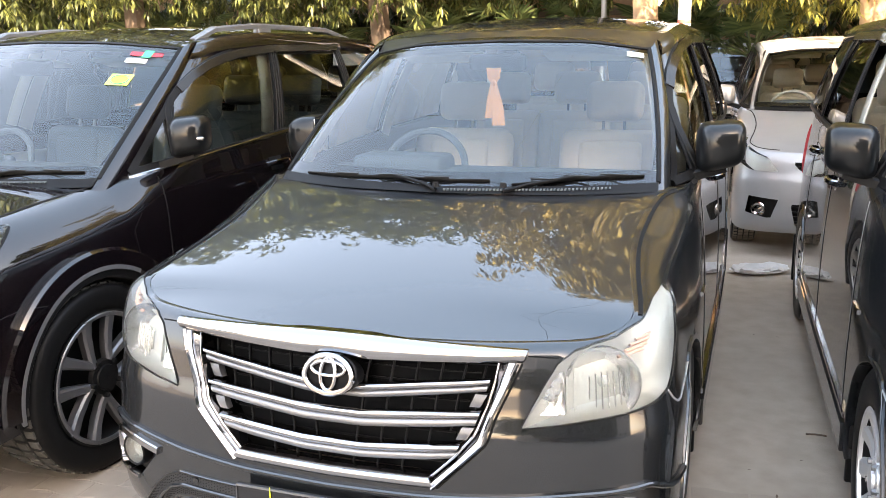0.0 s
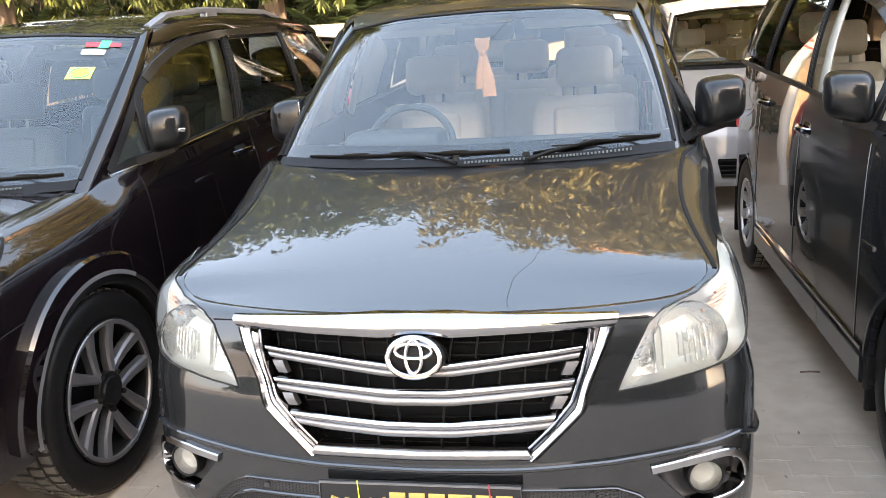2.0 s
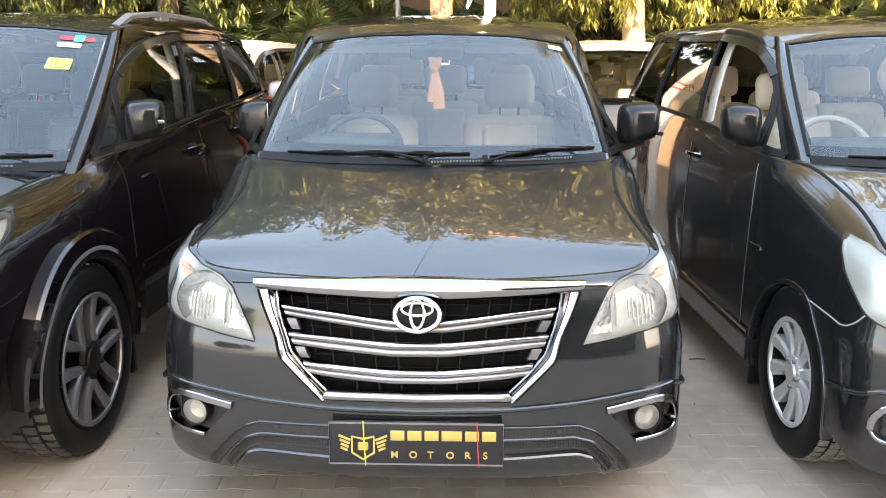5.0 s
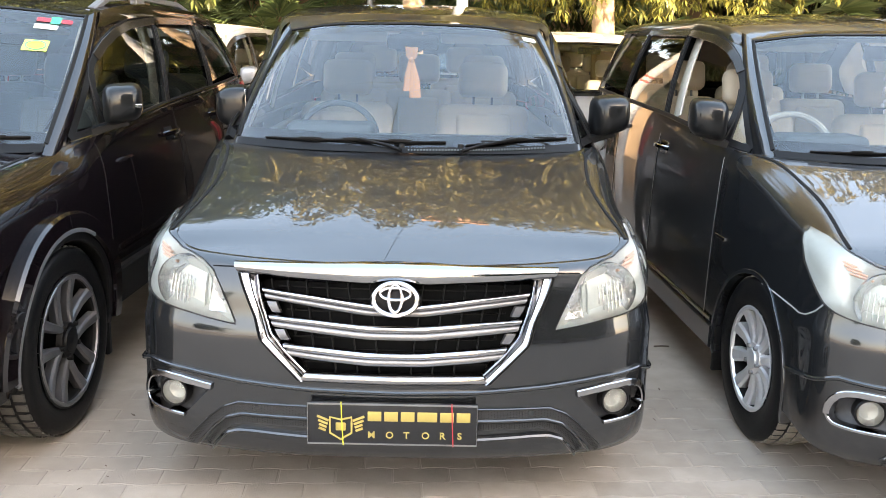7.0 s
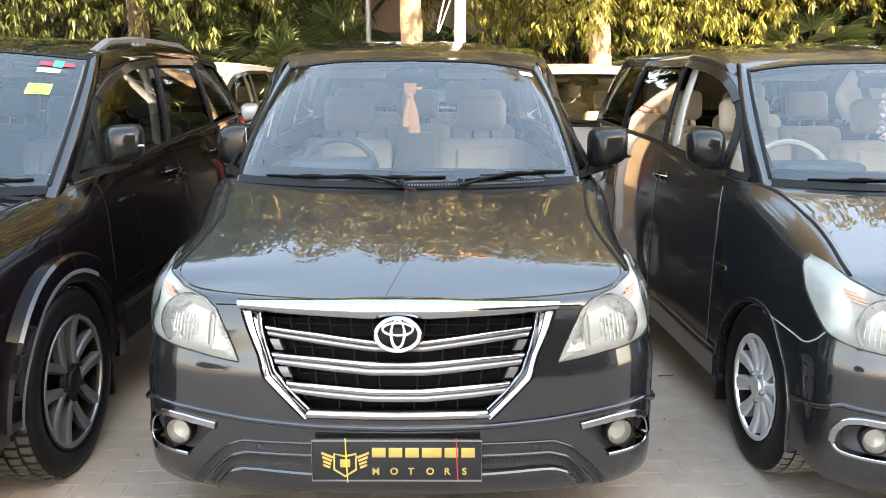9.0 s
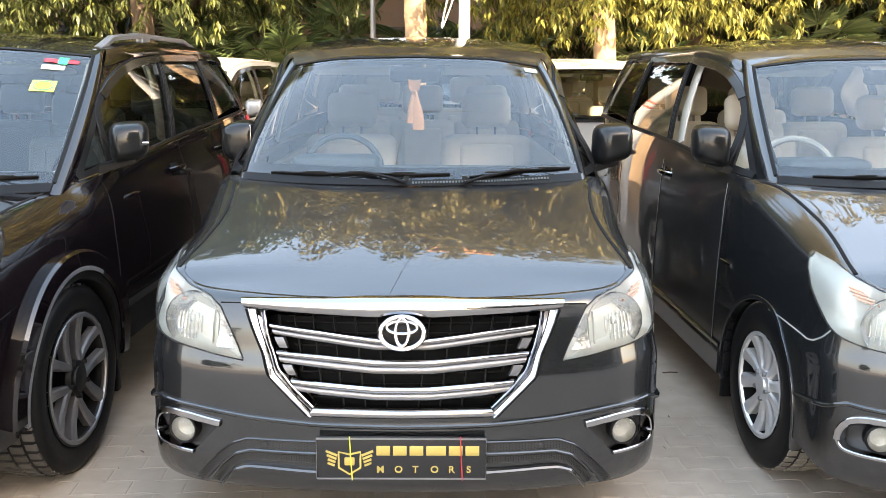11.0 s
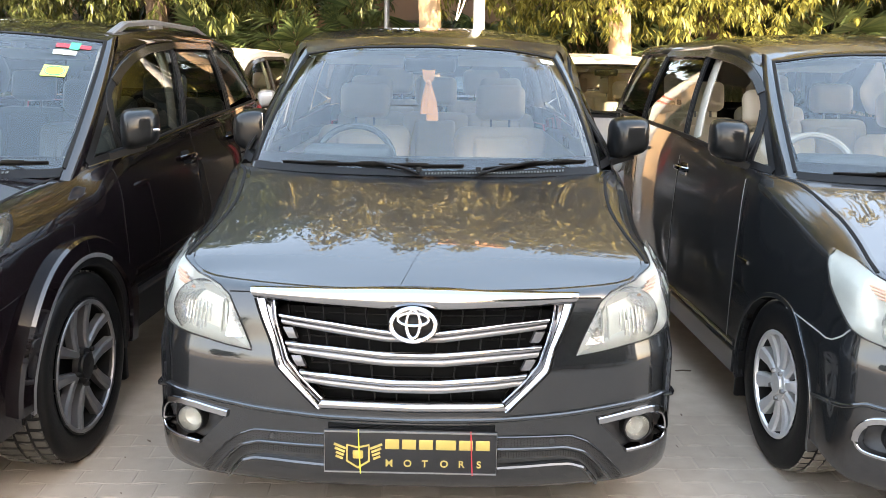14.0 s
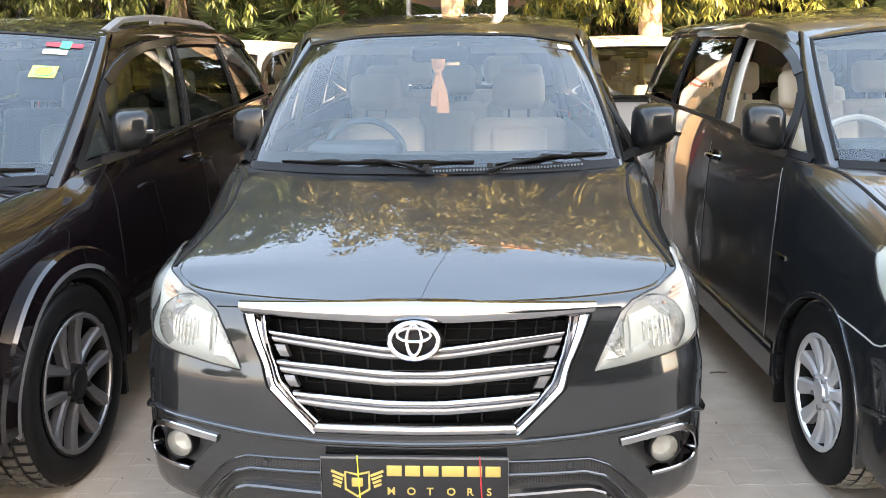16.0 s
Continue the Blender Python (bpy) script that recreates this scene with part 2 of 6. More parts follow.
# ---------- the shell of a car: a wall wrapped round its plan ----------
class Shell:
    def __init__(self, plan, bottom, top, front_in, side_in, roll, roll_h, ridge, nose=((0, 0), (9, 0)), nose_y=((0, 0), (9, 0))):
        self.nose, self.nose_y = nose, nose_y
        pts, n = [], len(plan)
        P = [Vector((-plan[1][0], plan[1][1]))] + [Vector(p) for p in plan] + [Vector((-plan[-2][0], plan[-2][1]))]
        for i in range(1, n):
            for j in range(24):
                u = j / 24
                a, b, c, d = P[i - 1], P[i], P[i + 1], P[i + 2]
                pts.append(0.5 * (2 * b + (c - a) * u + (2 * a - 5 * b + 4 * c - d) * u * u + (3 * b - a - 3 * c + d) * u**3))
        pts.append(P[n])
        pts[0].x = 0
        self.px = np.array([p.x for p in pts])
        self.py = np.array([p.y for p in pts])
        d = np.hypot(np.diff(self.px), np.diff(self.py))
        self.ps = np.concatenate([[0], np.cumsum(d)])
        self.length = self.ps[-1]
        self.bottom, self.top, self.front_in, self.side_in, self.roll, self.roll_h, self.ridge = bottom, top, front_in, side_in, roll, roll_h, ridge

    def plan(self, s):
        return float(np.interp(s, self.ps, self.px)), float(np.interp(s, self.ps, self.py))

    def s_x(self, x):
        """Arc length at which the nose is x wide."""
        k = int(np.argmax(self.px >= 0.995 * self.px.max()))
        return float(np.interp(x, self.px[:k], self.ps[:k]))

    def s_y(self, y):
        return float(np.interp(y, self.py, self.ps))

    def z_range(self, s):
        y = self.plan(s)[1]
        return curve(self.bottom, y), curve(self.top, y)

    def point(self, s, z, off=0.0):
        sg, a = (-1, -s) if s < 0 else (1, s)
        x, y = self.plan(a)
        x0, y0 = self.plan(max(a - 0.015, 0))
        x1, y1 = self.plan(min(a + 0.015, self.length))
        nx, ny = (y1 - y0), -(x1 - x0)
        ln = math.hypot(nx, ny) or 1
        nx, ny = nx / ln, ny / ln
        if a < 1e-6:
            nx, ny = 0, -1
        f = min(1, max(0, -ny))
        f = f * f * (3 - 2 * f)
        ins = f * curve(self.front_in, z) + (1 - f) * (curve(self.side_in, z) + curve(self.nose, z) * curve(self.nose_y, y))
        zt = curve(self.top, y)
        rh = curve(self.roll_h, y)
        q = min(1, max(0, (z - zt + rh) / rh))
        ins += curve(self.roll, y) * (1 - math.sqrt(max(0, 1 - q * q)))
        o = off - ins
        return Vector((sg * (x + nx * o), y + ny * o, z))

    def normal(self, s, z):
        e = 0.01
        a = self.point(s + e, z) - self.point(s - e, z)
        b = self.point(s, z + e) - self.point(s, z - e)
        return a.cross(b).normalized()

    def at(self, s, z, off=0.0):
        return self.point(s, z) + self.normal(s, z) * off

    def grid(self, ss, nz=22, nr=7):
        rows = []
        for s in ss:
            z0, z1 = self.z_range(abs(s))
            rh = curve(self.roll_h, self.plan(abs(s))[1])
            zs = [z0 + (z1 - rh - z0) * i / nz for i in range(nz + 1)] + [z1 - rh + rh * math.sin(math.pi / 2 * i / nr) for i in range(1, nr + 1)]
            rows.append([self.point(s, z) for z in zs])
        return rows

    def hood_point(self, s, k):
        """k from -1 to 1 across the bonnet at arc length s."""
        z1 = self.z_range(s)[1]
        e = self.point(s, z1)
        y0, z0, y2, z2, bend = self.ridge
        t = (e.y - y0) / (y2 - y0)
        zc = z0 + (z2 - z0) * t + bend * 4 * t * (1 - t)
        return Vector((e.x * k, e.y, z1 + max(0.0, zc - z1) * (1 - abs(k) ** 2.2)))


def inside(poly, x, y):
    r, j = False, len(poly) - 1
    for i in range(len(poly)):
        (x0, y0), (x1, y1) = poly[i], poly[j]
        if (y0 > y) != (y1 > y) and x < (x1 - x0) * (y - y0) / (y1 - y0) + x0:
            r = not r
        j = i
    return r


def nearest_on(poly, p):
    best, bd = p, 1e9
    for i in range(len(poly)):
        a, c = Vector(poly[i]), Vector(poly[(i + 1) % len(poly)])
        d = c - a
        t = max(0, min(1, (Vector(p) - a).dot(d) / (d.length_squared or 1)))
        q = a + d * t
        if (q - Vector(p)).length < bd:
            best, bd = q, (q - Vector(p)).length
    return best


def body_panels(car, sh, paint, arches, cuts, bounds, names, step=0.02):
    """The painted panels: the wrapped wall is cut at the arches and at the lamp and grille openings, and parted at the bounds."""
    ss, s = [], 0.0
    marks = sorted(bounds)
    while s < sh.length:
        ss.append(s)
        s += step if sh.plan(s)[1] < 1.3 else step * 2.2
    ss.append(sh.length)
    for b in marks:
        k = min(range(len(ss)), key=lambda i: abs(ss[i] - b))
        ss[k] = b
    full = [-v for v in reversed(ss[1:])] + ss
    rows = sh.grid(full, 30, 8)
    m = len(rows[0])
    verts = [p for r in rows for p in r]
    keep, dropped = [], {}
    for i in range(len(full) - 1):
        for j in range(m - 1):
            q = (i * m + j, (i + 1) * m + j, (i + 1) * m + j + 1, i * m + j + 1)
            c = sum((verts[k] for k in q), Vector()) / 4
            sc = abs(full[i] + full[i + 1]) / 2
            hole = next((n for n, (ay, az, ar) in enumerate(arches) if abs(c.x) > 0.5 and math.hypot(c.y - ay, c.z - az) < ar), None)
            cut = next((p for p in cuts if inside(p, sc, c.z)), None)
            if hole is not None or cut is not None:
                for k in q:
                    dropped[k] = ("arch", arches[hole]) if hole is not None else ("cut", cut)
                continue
            keep.append((q, full[i] + full[i + 1]))
    # bring the ragged edges on to the true outlines
    for k in {k for q, _ in keep for k in q} & set(dropped):
        kind, shape = dropped[k]
        v = verts[k]
        if kind == "arch":
            d = math.hypot(v.y - shape[0], v.z - shape[1]) or 1
            v.y, v.z = shape[0] + (v.y - shape[0]) * shape[2] / d, shape[1] + (v.z - shape[1]) * shape[2] / d
        else:
            s = full[k // m]
            t = nearest_on(shape, (abs(s), v.z))
            n = sh.point(math.copysign(t.x, s), t.y)
            v.x, v.y, v.z = n
    groups = {}
    for q, s2 in keep:
        idx = sum(abs(s2) / 2 > b for b in marks)
        key = (idx, 0 if idx in (0, len(marks)) else (1 if s2 > 0 else -1))
        groups.setdefault(key, []).append(q)
    obs = {}
    for key, fs in groups.items():
        ids = sorted({k for q in fs for k in q})
        rm = {k: n for n, k in enumerate(ids)}
        obs[key] = mesh_object(names[key[0]], [verts[k] for k in ids], [tuple(rm[k] for k in q) for q in fs], paint, car)
    return obs


def sample(keys, n):
    """n + 1 points spread evenly along a polyline of pairs."""
    ks = [Vector(k) for k in keys]
    ds = [0.0]
    for p, q in zip(ks, ks[1:]):
        ds.append(ds[-1] + (q - p).length)
    out = []
    for i in range(n + 1):
        d = ds[-1] * i / n
        j = max(k for k in range(len(ks) - 1) if ds[k] <= d + 1e-9)
        t = (d - ds[j]) / ((ds[j + 1] - ds[j]) or 1)
        out.append(ks[j].lerp(ks[j + 1], t))
    return out


def mirrored(keys):
    return [(-s, z) for s, z in keys]


def ruled(surf, lower, upper, n=20, m=6, off=0.0, bow=0.0):
    """A patch of a surface between two lines given in its own two coordinates; bow lifts its middle."""
    lo, hi = sample(lower, n), sample(upper, n)
    verts, faces = [], []
    for i in range(n + 1):
        for j in range(m + 1):
            t = j / m
            q = lo[i].lerp(hi[i], t)
            verts.append(surf.point(q.x, q.y) + surf.normal(q.x, q.y) * (off + bow * 4 * t * (1 - t)))
    k = m + 1
    for i in range(n):
        for j in range(m):
            faces.append((i * k + j, (i + 1) * k + j, (i + 1) * k + j + 1, i * k + j + 1))
    return outward(verts, faces, surf, lo[n // 2].lerp(hi[n // 2], 0.5), faces[len(faces) // 2])


def outward(verts, faces, surf, q, f):
    """Turns the faces over if they look into the body."""
    a, b, c, d = (Vector(verts[k]) for k in f)
    if (c - a).cross(d - b).dot(surf.normal(q.x, q.y)) < 0:
        faces = [tuple(reversed(g)) for g in faces]
    return verts, faces


def slab(surf, lower, upper, h, n=24, m=6, base=-0.012, soft=4):
    """A raised solid strip on a surface, with rounded long edges."""
    lo, hi = sample(lower, n), sample(upper, n)
    verts, faces = [], []
    for i in range(n + 1):
        for j in range(m + 3):
            t = min(1, max(0, (j - 1) / m))
            q = lo[i].lerp(hi[i], t)
            o = base if j in (0, m + 2) else h * (1 - 0.55 * abs(2 * t - 1) ** soft)
            verts.append(surf.point(q.x, q.y) + surf.normal(q.x, q.y) * o)
    k = m + 3
    for i in range(n):
        for j in range(k - 1):
            faces.append((i * k + j, (i + 1) * k + j, (i + 1) * k + j + 1, i * k + j + 1))
    faces.append(tuple(range(k)))
    faces.append(tuple(reversed(range(n * k, n * k + k))))
    return verts, faces


def ribbon(surf, keys, w, h, n=40, closed=False, base=-0.004, off=0.0):
    """A strip of width w laid along a line of a surface."""
    pts = sample(list(keys) + ([keys[0]] if closed else []), n)
    if closed:
        pts = pts[:-1]
    path = [surf.point(q.x, q.y) + surf.normal(q.x, q.y) * off for q in pts]
    nor = [surf.normal(q.x, q.y) for q in pts]
    return sweep(path, nor, rounded(w, h, base=base), closed=closed)


def bonnet(car, sh, paint, y_end, n=26):
    verts, faces = [], []
    m = 25
    s_end = sh.s_y(y_end)
    for i in range(n + 1):
        s = s_end * (i / n) ** 1.0 + (0.002 if i == 0 else 0)
        for j in range(m):
            verts.append(sh.hood_point(s, -1 + 2 * j / (m - 1)))
    for i in range(n):
        for j in range(m - 1):
            faces.append((i * m + j, i * m + j + 1, (i + 1) * m + j + 1, (i + 1) * m + j))
    return mesh_object("bonnet", verts, faces, paint, car)


class Cabin:
    """Greenhouse: pairs of (belt point, roof point) from the windscreen's middle round to the tailgate's middle."""
    def __init__(self, pairs, bulge, crown):
        self.pairs, self.bulge, self.crown = pairs, bulge, crown

    def loops(self, u):
        ks = self.pairs
        out = []
        for which in (0, 1):
            out.append(Vector([curve([(i, p[which][c]) for i, p in enumerate(ks)], u) for c in range(3)]))
        return out

    def point(self, u, v, off=0.0):
        sg = -1 if u < 0 else 1
        b, r = self.loops(abs(u))
        p = b.lerp(r, v)
        b0, r0 = self.loops(max(abs(u) - 0.05, 0))
        b1, r1 = self.loops(min(abs(u) + 0.05, len(self.pairs) - 1))
        t = b1.lerp(r1, v) - b0.lerp(r0, v)
        n = t.cross(r - b).normalized()
        if abs(u) < 1e-6:
            n = Vector((0, n.y, n.z)).normalized()
        p = p + n * (self.bulge * 4 * v * (1 - v) + off)
        return Vector((p.x * sg, p.y, p.z))

    def normal(self, u, v):
        e = 0.03
        a = self.point(u + e, v) - self.point(u - e, v)
        b = self.point(u, v + e) - self.point(u, v - e)
        return a.cross(b).normalized()

    def patch(self, u0, u1, v0, v1, nu=10, nv=8, off=0.0):
        verts, faces = [], []
        for i in range(nu + 1):
            for j in range(nv + 1):
                u, v = u0 + (u1 - u0) * i / nu, v0 + (v1 - v0) * j / nv
                p = self.point(u, v)
                if off:
                    p = p + self.normal(u, v) * off
                verts.append(p)
        k = nv + 1
        for i in range(nu):
            for j in range(nv):
                faces.append((i * k + j, (i + 1) * k + j, (i + 1) * k + j + 1, i * k + j + 1))
        return outward(verts, faces, self, Vector(((u0 + u1) / 2, (v0 + v1) / 2)), faces[len(faces) // 2])

    def roof(self, n=40, m=21):
        verts, faces = [], []
        last = len(self.pairs) - 1
        y_a, y_b = self.loops(0)[1].y, self.loops(last)[1].y
        for i in range(n + 1):
            u = max(0.004, min(last - 0.004, last * i / n))
            e = self.loops(u)[1]
            for j in range(m):
                k = -1 + 2 * j / (m - 1)
                c = curve(self.crown, e.y)
                verts.append(Vector((e.x * k, e.y, e.z + c * (1 - abs(k) ** 2.4))))
        for i in range(n):
            for j in range(m - 1):
                faces.append((i * m + j, i * m + j + 1, (i + 1) * m + j + 1, (i + 1) * m + j))
        return verts, faces


# ---------- wheels ----------
WHEELS = {}

def wheel(car, x, y, r, width, rim_r, style, side):
    """A road wheel whose outer face looks along side * x. Alike wheels share their meshes."""
    w = new("wheel")
    w.parent = car
    w.matrix_local = pose(x, y, r) @ Matrix.Diagonal((side, 1, 1, 1))
    key = (r, width, rim_r, style["n"])
    if key in WHEELS:
        for o in WHEELS[key].children:
            c = new(o.name.split(".")[0], o.data)
            c.parent = w
        return w
    WHEELS[key] = w
    h = width / 2
    prof = [(rim_r * 0.97, h * 0.7), (rim_r * 1.02, h * 0.93), (rim_r * 1.10, h * 1.0), (rim_r * 1.25, h * 1.03), (r * 0.93, h * 1.0), (r * 0.975, h * 0.9)]
    v, f = lathe(prof + [(r * 0.94, -h * 0.9), (rim_r, -h)], 64)
    tyre = mesh_object("tyre", v, f, RUBBER, w, angle=60)
    v, f = lathe([(r * 0.972, h * 0.9), (r * 0.994, h * 0.72), (r, h * 0.3), (r, -h * 0.3), (r * 0.99, -h * 0.75), (r * 0.96, -h * 0.95)], 64)
    mesh_object("tread", v, f, RUBBER, w, "worn tread", 60)
    # tread blocks
    bm = bmesh.new()
    nb = 48
    for i in range(nb):
        a = 2 * math.pi * i / nb
        for k, (xa, xb) in enumerate(((0.84, 0.5), (0.42, 0.05), (-0.05, -0.42), (-0.5, -0.84))):
            rm = Matrix.Rotation(a + (0.03 if k % 2 else 0), 4, 'X')
            box(bm, xb * h, xa * h, -0.0155, 0.0155, r * 0.985 - (0.012 if k in (0, 3) else 0), r + 0.005 - (0.006 if k in (0, 3) else 0), m=rm)
    tagged(part("tread_pattern", bm, style["tread"], w, angle=30), kind="stuff")
    # rim
    face = h * (0.72 if style["n"] > 6 else 0.84)
    v, f = lathe([(rim_r * 1.03, h * 0.98), (rim_r * 1.0, h * 1.0), (rim_r * 0.95, h * 0.97), (rim_r * 0.93, h * 0.86)], 64)
    mesh_object("rim", v, f, style["rim"], w)
    if style["n"] < 6:
        v, f = lathe([(rim_r * 1.0, h * 1.0), (rim_r * 0.985, h * 1.03), (rim_r * 0.94, h * 1.02), (rim_r * 0.93, h * 0.96)], 64)
        mesh_object("rim_lip", v, f, style["spoke"], w, "machined rim lip")
    # barrel and disc are coloured near-black for the shade behind the spokes
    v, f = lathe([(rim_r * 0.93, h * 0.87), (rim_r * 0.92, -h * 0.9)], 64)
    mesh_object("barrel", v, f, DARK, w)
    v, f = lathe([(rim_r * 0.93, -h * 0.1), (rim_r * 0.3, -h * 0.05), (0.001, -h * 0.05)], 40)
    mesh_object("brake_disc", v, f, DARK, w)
    k_ = 0.92 if style["n"] > 6 else 0.78
    for i in range(style["n"]):
        a = 2 * math.pi * (i + style["phase"]) / style["n"]
        for d in style["twin"]:
            bm = bmesh.new()
            w0, w1 = style["w0"], style["w1"]
            secs = []
            for t in (0.0, 0.25, 0.6, 0.9, 1.0):
                rr = 0.05 + (rim_r * 0.96 - 0.05) * t
                ww = (w0 + (w1 - w0) * t) / 2
                xo = face + 0.012 - 0.012 * (1 - t) * t * 4 + 0.012 * t
                cx = d * (0.62 + 0.38 * t) * style["spread"]
                secs.append([bm.verts.new(p) for p in ((xo - 0.035, cx - ww, rr), (xo - 0.008, cx - ww, rr), (xo, cx - ww * 0.6, rr), (xo, cx + ww * 0.6, rr), (xo - 0.008, cx + ww, rr), (xo - 0.035, cx + ww, rr))])
            for p, q in zip(secs, secs[1:]):
                for k in range(6):
                    bm.faces.new((p[k], p[(k + 1) % 6], q[(k + 1) % 6], q[k]))
            bmesh.ops.transform(bm, matrix=Matrix.Rotation(a, 4, 'X'), verts=bm.verts)
            part("spoke", bm, style["spoke"], w, angle=25)
    v, f = lathe([(rim_r * 0.36 * k_, face - 0.01), (rim_r * 0.34 * k_, face + 0.012), (rim_r * 0.2, face + 0.014), (rim_r * 0.19, face + 0.022), (0.001, face + 0.026)], 32)
    mesh_object("hub_cap", v, f, style["hub"], w)
    for i in range(5):
        a = 2 * math.pi * (i + 0.4) / 5
        bm = bmesh.new()
        bmesh.ops.create_cone(bm, cap_ends=True, segments=6, radius1=0.011, radius2=0.009, depth=0.02, matrix=Matrix.Rotation(a, 4, 'X') @ Matrix.Translation((face + 0.014, 0, rim_r * 0.275)) @ Matrix.Rotation(radians(90), 4, 'Y'))
        part("wheel_nut", bm, SATIN if style["n"] > 6 else DARK, w)
    return w


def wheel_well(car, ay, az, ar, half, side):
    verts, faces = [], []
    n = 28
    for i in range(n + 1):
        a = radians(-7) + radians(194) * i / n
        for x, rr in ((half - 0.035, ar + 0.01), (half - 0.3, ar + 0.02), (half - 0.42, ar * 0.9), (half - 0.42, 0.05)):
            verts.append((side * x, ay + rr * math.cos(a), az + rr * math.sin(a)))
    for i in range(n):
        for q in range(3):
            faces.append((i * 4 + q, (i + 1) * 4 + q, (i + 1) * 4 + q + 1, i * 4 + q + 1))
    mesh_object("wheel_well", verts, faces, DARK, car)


# ---------- cabin furniture ----------
def seat(car, x, y, z, width, mat, head=True, lean=14):
    s = new("seat")
    s.parent = car
    s.matrix_local = pose(x, y, z)
    w = width / 2
    bm = bmesh.new()
    box(bm, -w, w, -0.25, 0.27, 0.0, 0.16, 0.05)
    part("cushion", bm, mat, s)
    lm = Matrix.Translation((0, 0.24, 0.1)) @ Matrix.Rotation(radians(-lean), 4, 'X')
    bm = bmesh.new()
    box(bm, -w, w, -0.07, 0.08, 0.0, 0.56, 0.06, lm)
    box(bm, -w * 0.6, w * 0.6, -0.085, 0.0, 0.06, 0.50, 0.03, lm)
    part("backrest", bm, mat, s)
    if head:
        bm = bmesh.new()
        box(bm, -0.135, 0.135, -0.06, 0.05, 0.60, 0.79, 0.045, lm)
        part("headrest", bm, mat, s)
        for k in (-0.05, 0.05):
            bm = bmesh.new()
            box(bm, k - 0.006, k + 0.006, -0.01, 0.002, 0.54, 0.62, 0, lm)
            part("post", bm, SATIN, s)
    return s


def steering_wheel(car, x, y, z, tilt, mat):
    s = new("steering_wheel")
    s.parent = car
    s.matrix_local = pose(x, y, z, tilt, 0, 0)
    R = 0.19
    path = [(R * math.cos(a), R * math.sin(a), 0) for a in (2 * math.pi * i / 40 for i in range(40))]
    v, f = sweep(path, [(0, 0, 1)] * 40, [(0.016 * math.cos(q), 0.016 * math.sin(q)) for q in (2 * math.pi * i / 8 for i in range(8))], closed=True)
    mesh_object("ring", v, f, mat, s)
    bm = bmesh.new()
    box(bm, -0.07, 0.07, -0.06, 0.055, -0.03, 0.02, 0.02)
    part("horn_pad", bm, mat, s)
    for a in (0, 180, 270):
        bm = bmesh.new()
        box(bm, 0.05, R, -0.018, 0.018, -0.012, 0.006, 0.005, Matrix.Rotation(radians(a), 4, 'Z'))
        part("spoke", bm, SATIN, s)
    return s


def mirror(car, x, y, z, side, paint, w=0.17, h=0.165, band=False, fold=12):
    """A door mirror on a short stalk; x, z: the housing's inner lower corner."""
    mr = new("door_mirror")
    mr.parent = car
    mr.matrix_local = pose(side * x, y, z) @ Matrix.Diagonal((side, 1, 1, 1)) @ pose(0, 0, 0, 0, 0, fold)
    bm = bmesh.new()
    bmesh.ops.create_uvsphere(bm, u_segments=32, v_segments=18, radius=1)
    for v in bm.verts:
        px, py, pz = v.co
        sx = math.copysign(abs(px) ** 0.5, px)
        sz = math.copysign(abs(pz) ** 0.5, pz)
        py = min(py, 0.3)
        v.co = (w / 2 + sx * w / 2, py * 0.105, h / 2 + sz * h / 2 * (1 - 0.08 * sx) + 0.012 * sx)
    part("housing", bm, paint, mr, angle=60)
    bm = bmesh.new()
    box(bm, 0.016, w - 0.018, 0.028, 0.036, 0.018, h - 0.014, 0.003)
    part("mirror_glass", bm, CHROME, mr, "mirror glass")
    v, f = sweep([(-0.10, 0.0, -0.045), (-0.04, 0.0, -0.03), (0.03, 0.0, -0.008), (0.10, 0.0, 0.012)], [(0, 0, 1)] * 4, [(-0.045, -0.018), (-0.045, 0.010), (-0.03, 0.016), (0.03, 0.016), (0.045, 0.010), (0.045, -0.018)])
    mesh_object("stalk", v, f, BLACK, mr)
    if band:
        bm = bmesh.new()
        box(bm, w * 0.35, w * 0.99, -0.095, -0.07, h * 0.42, h * 0.52, 0.006)
        part("indicator", bm, CHROME, mr, "chrome indicator strip")
    return mr


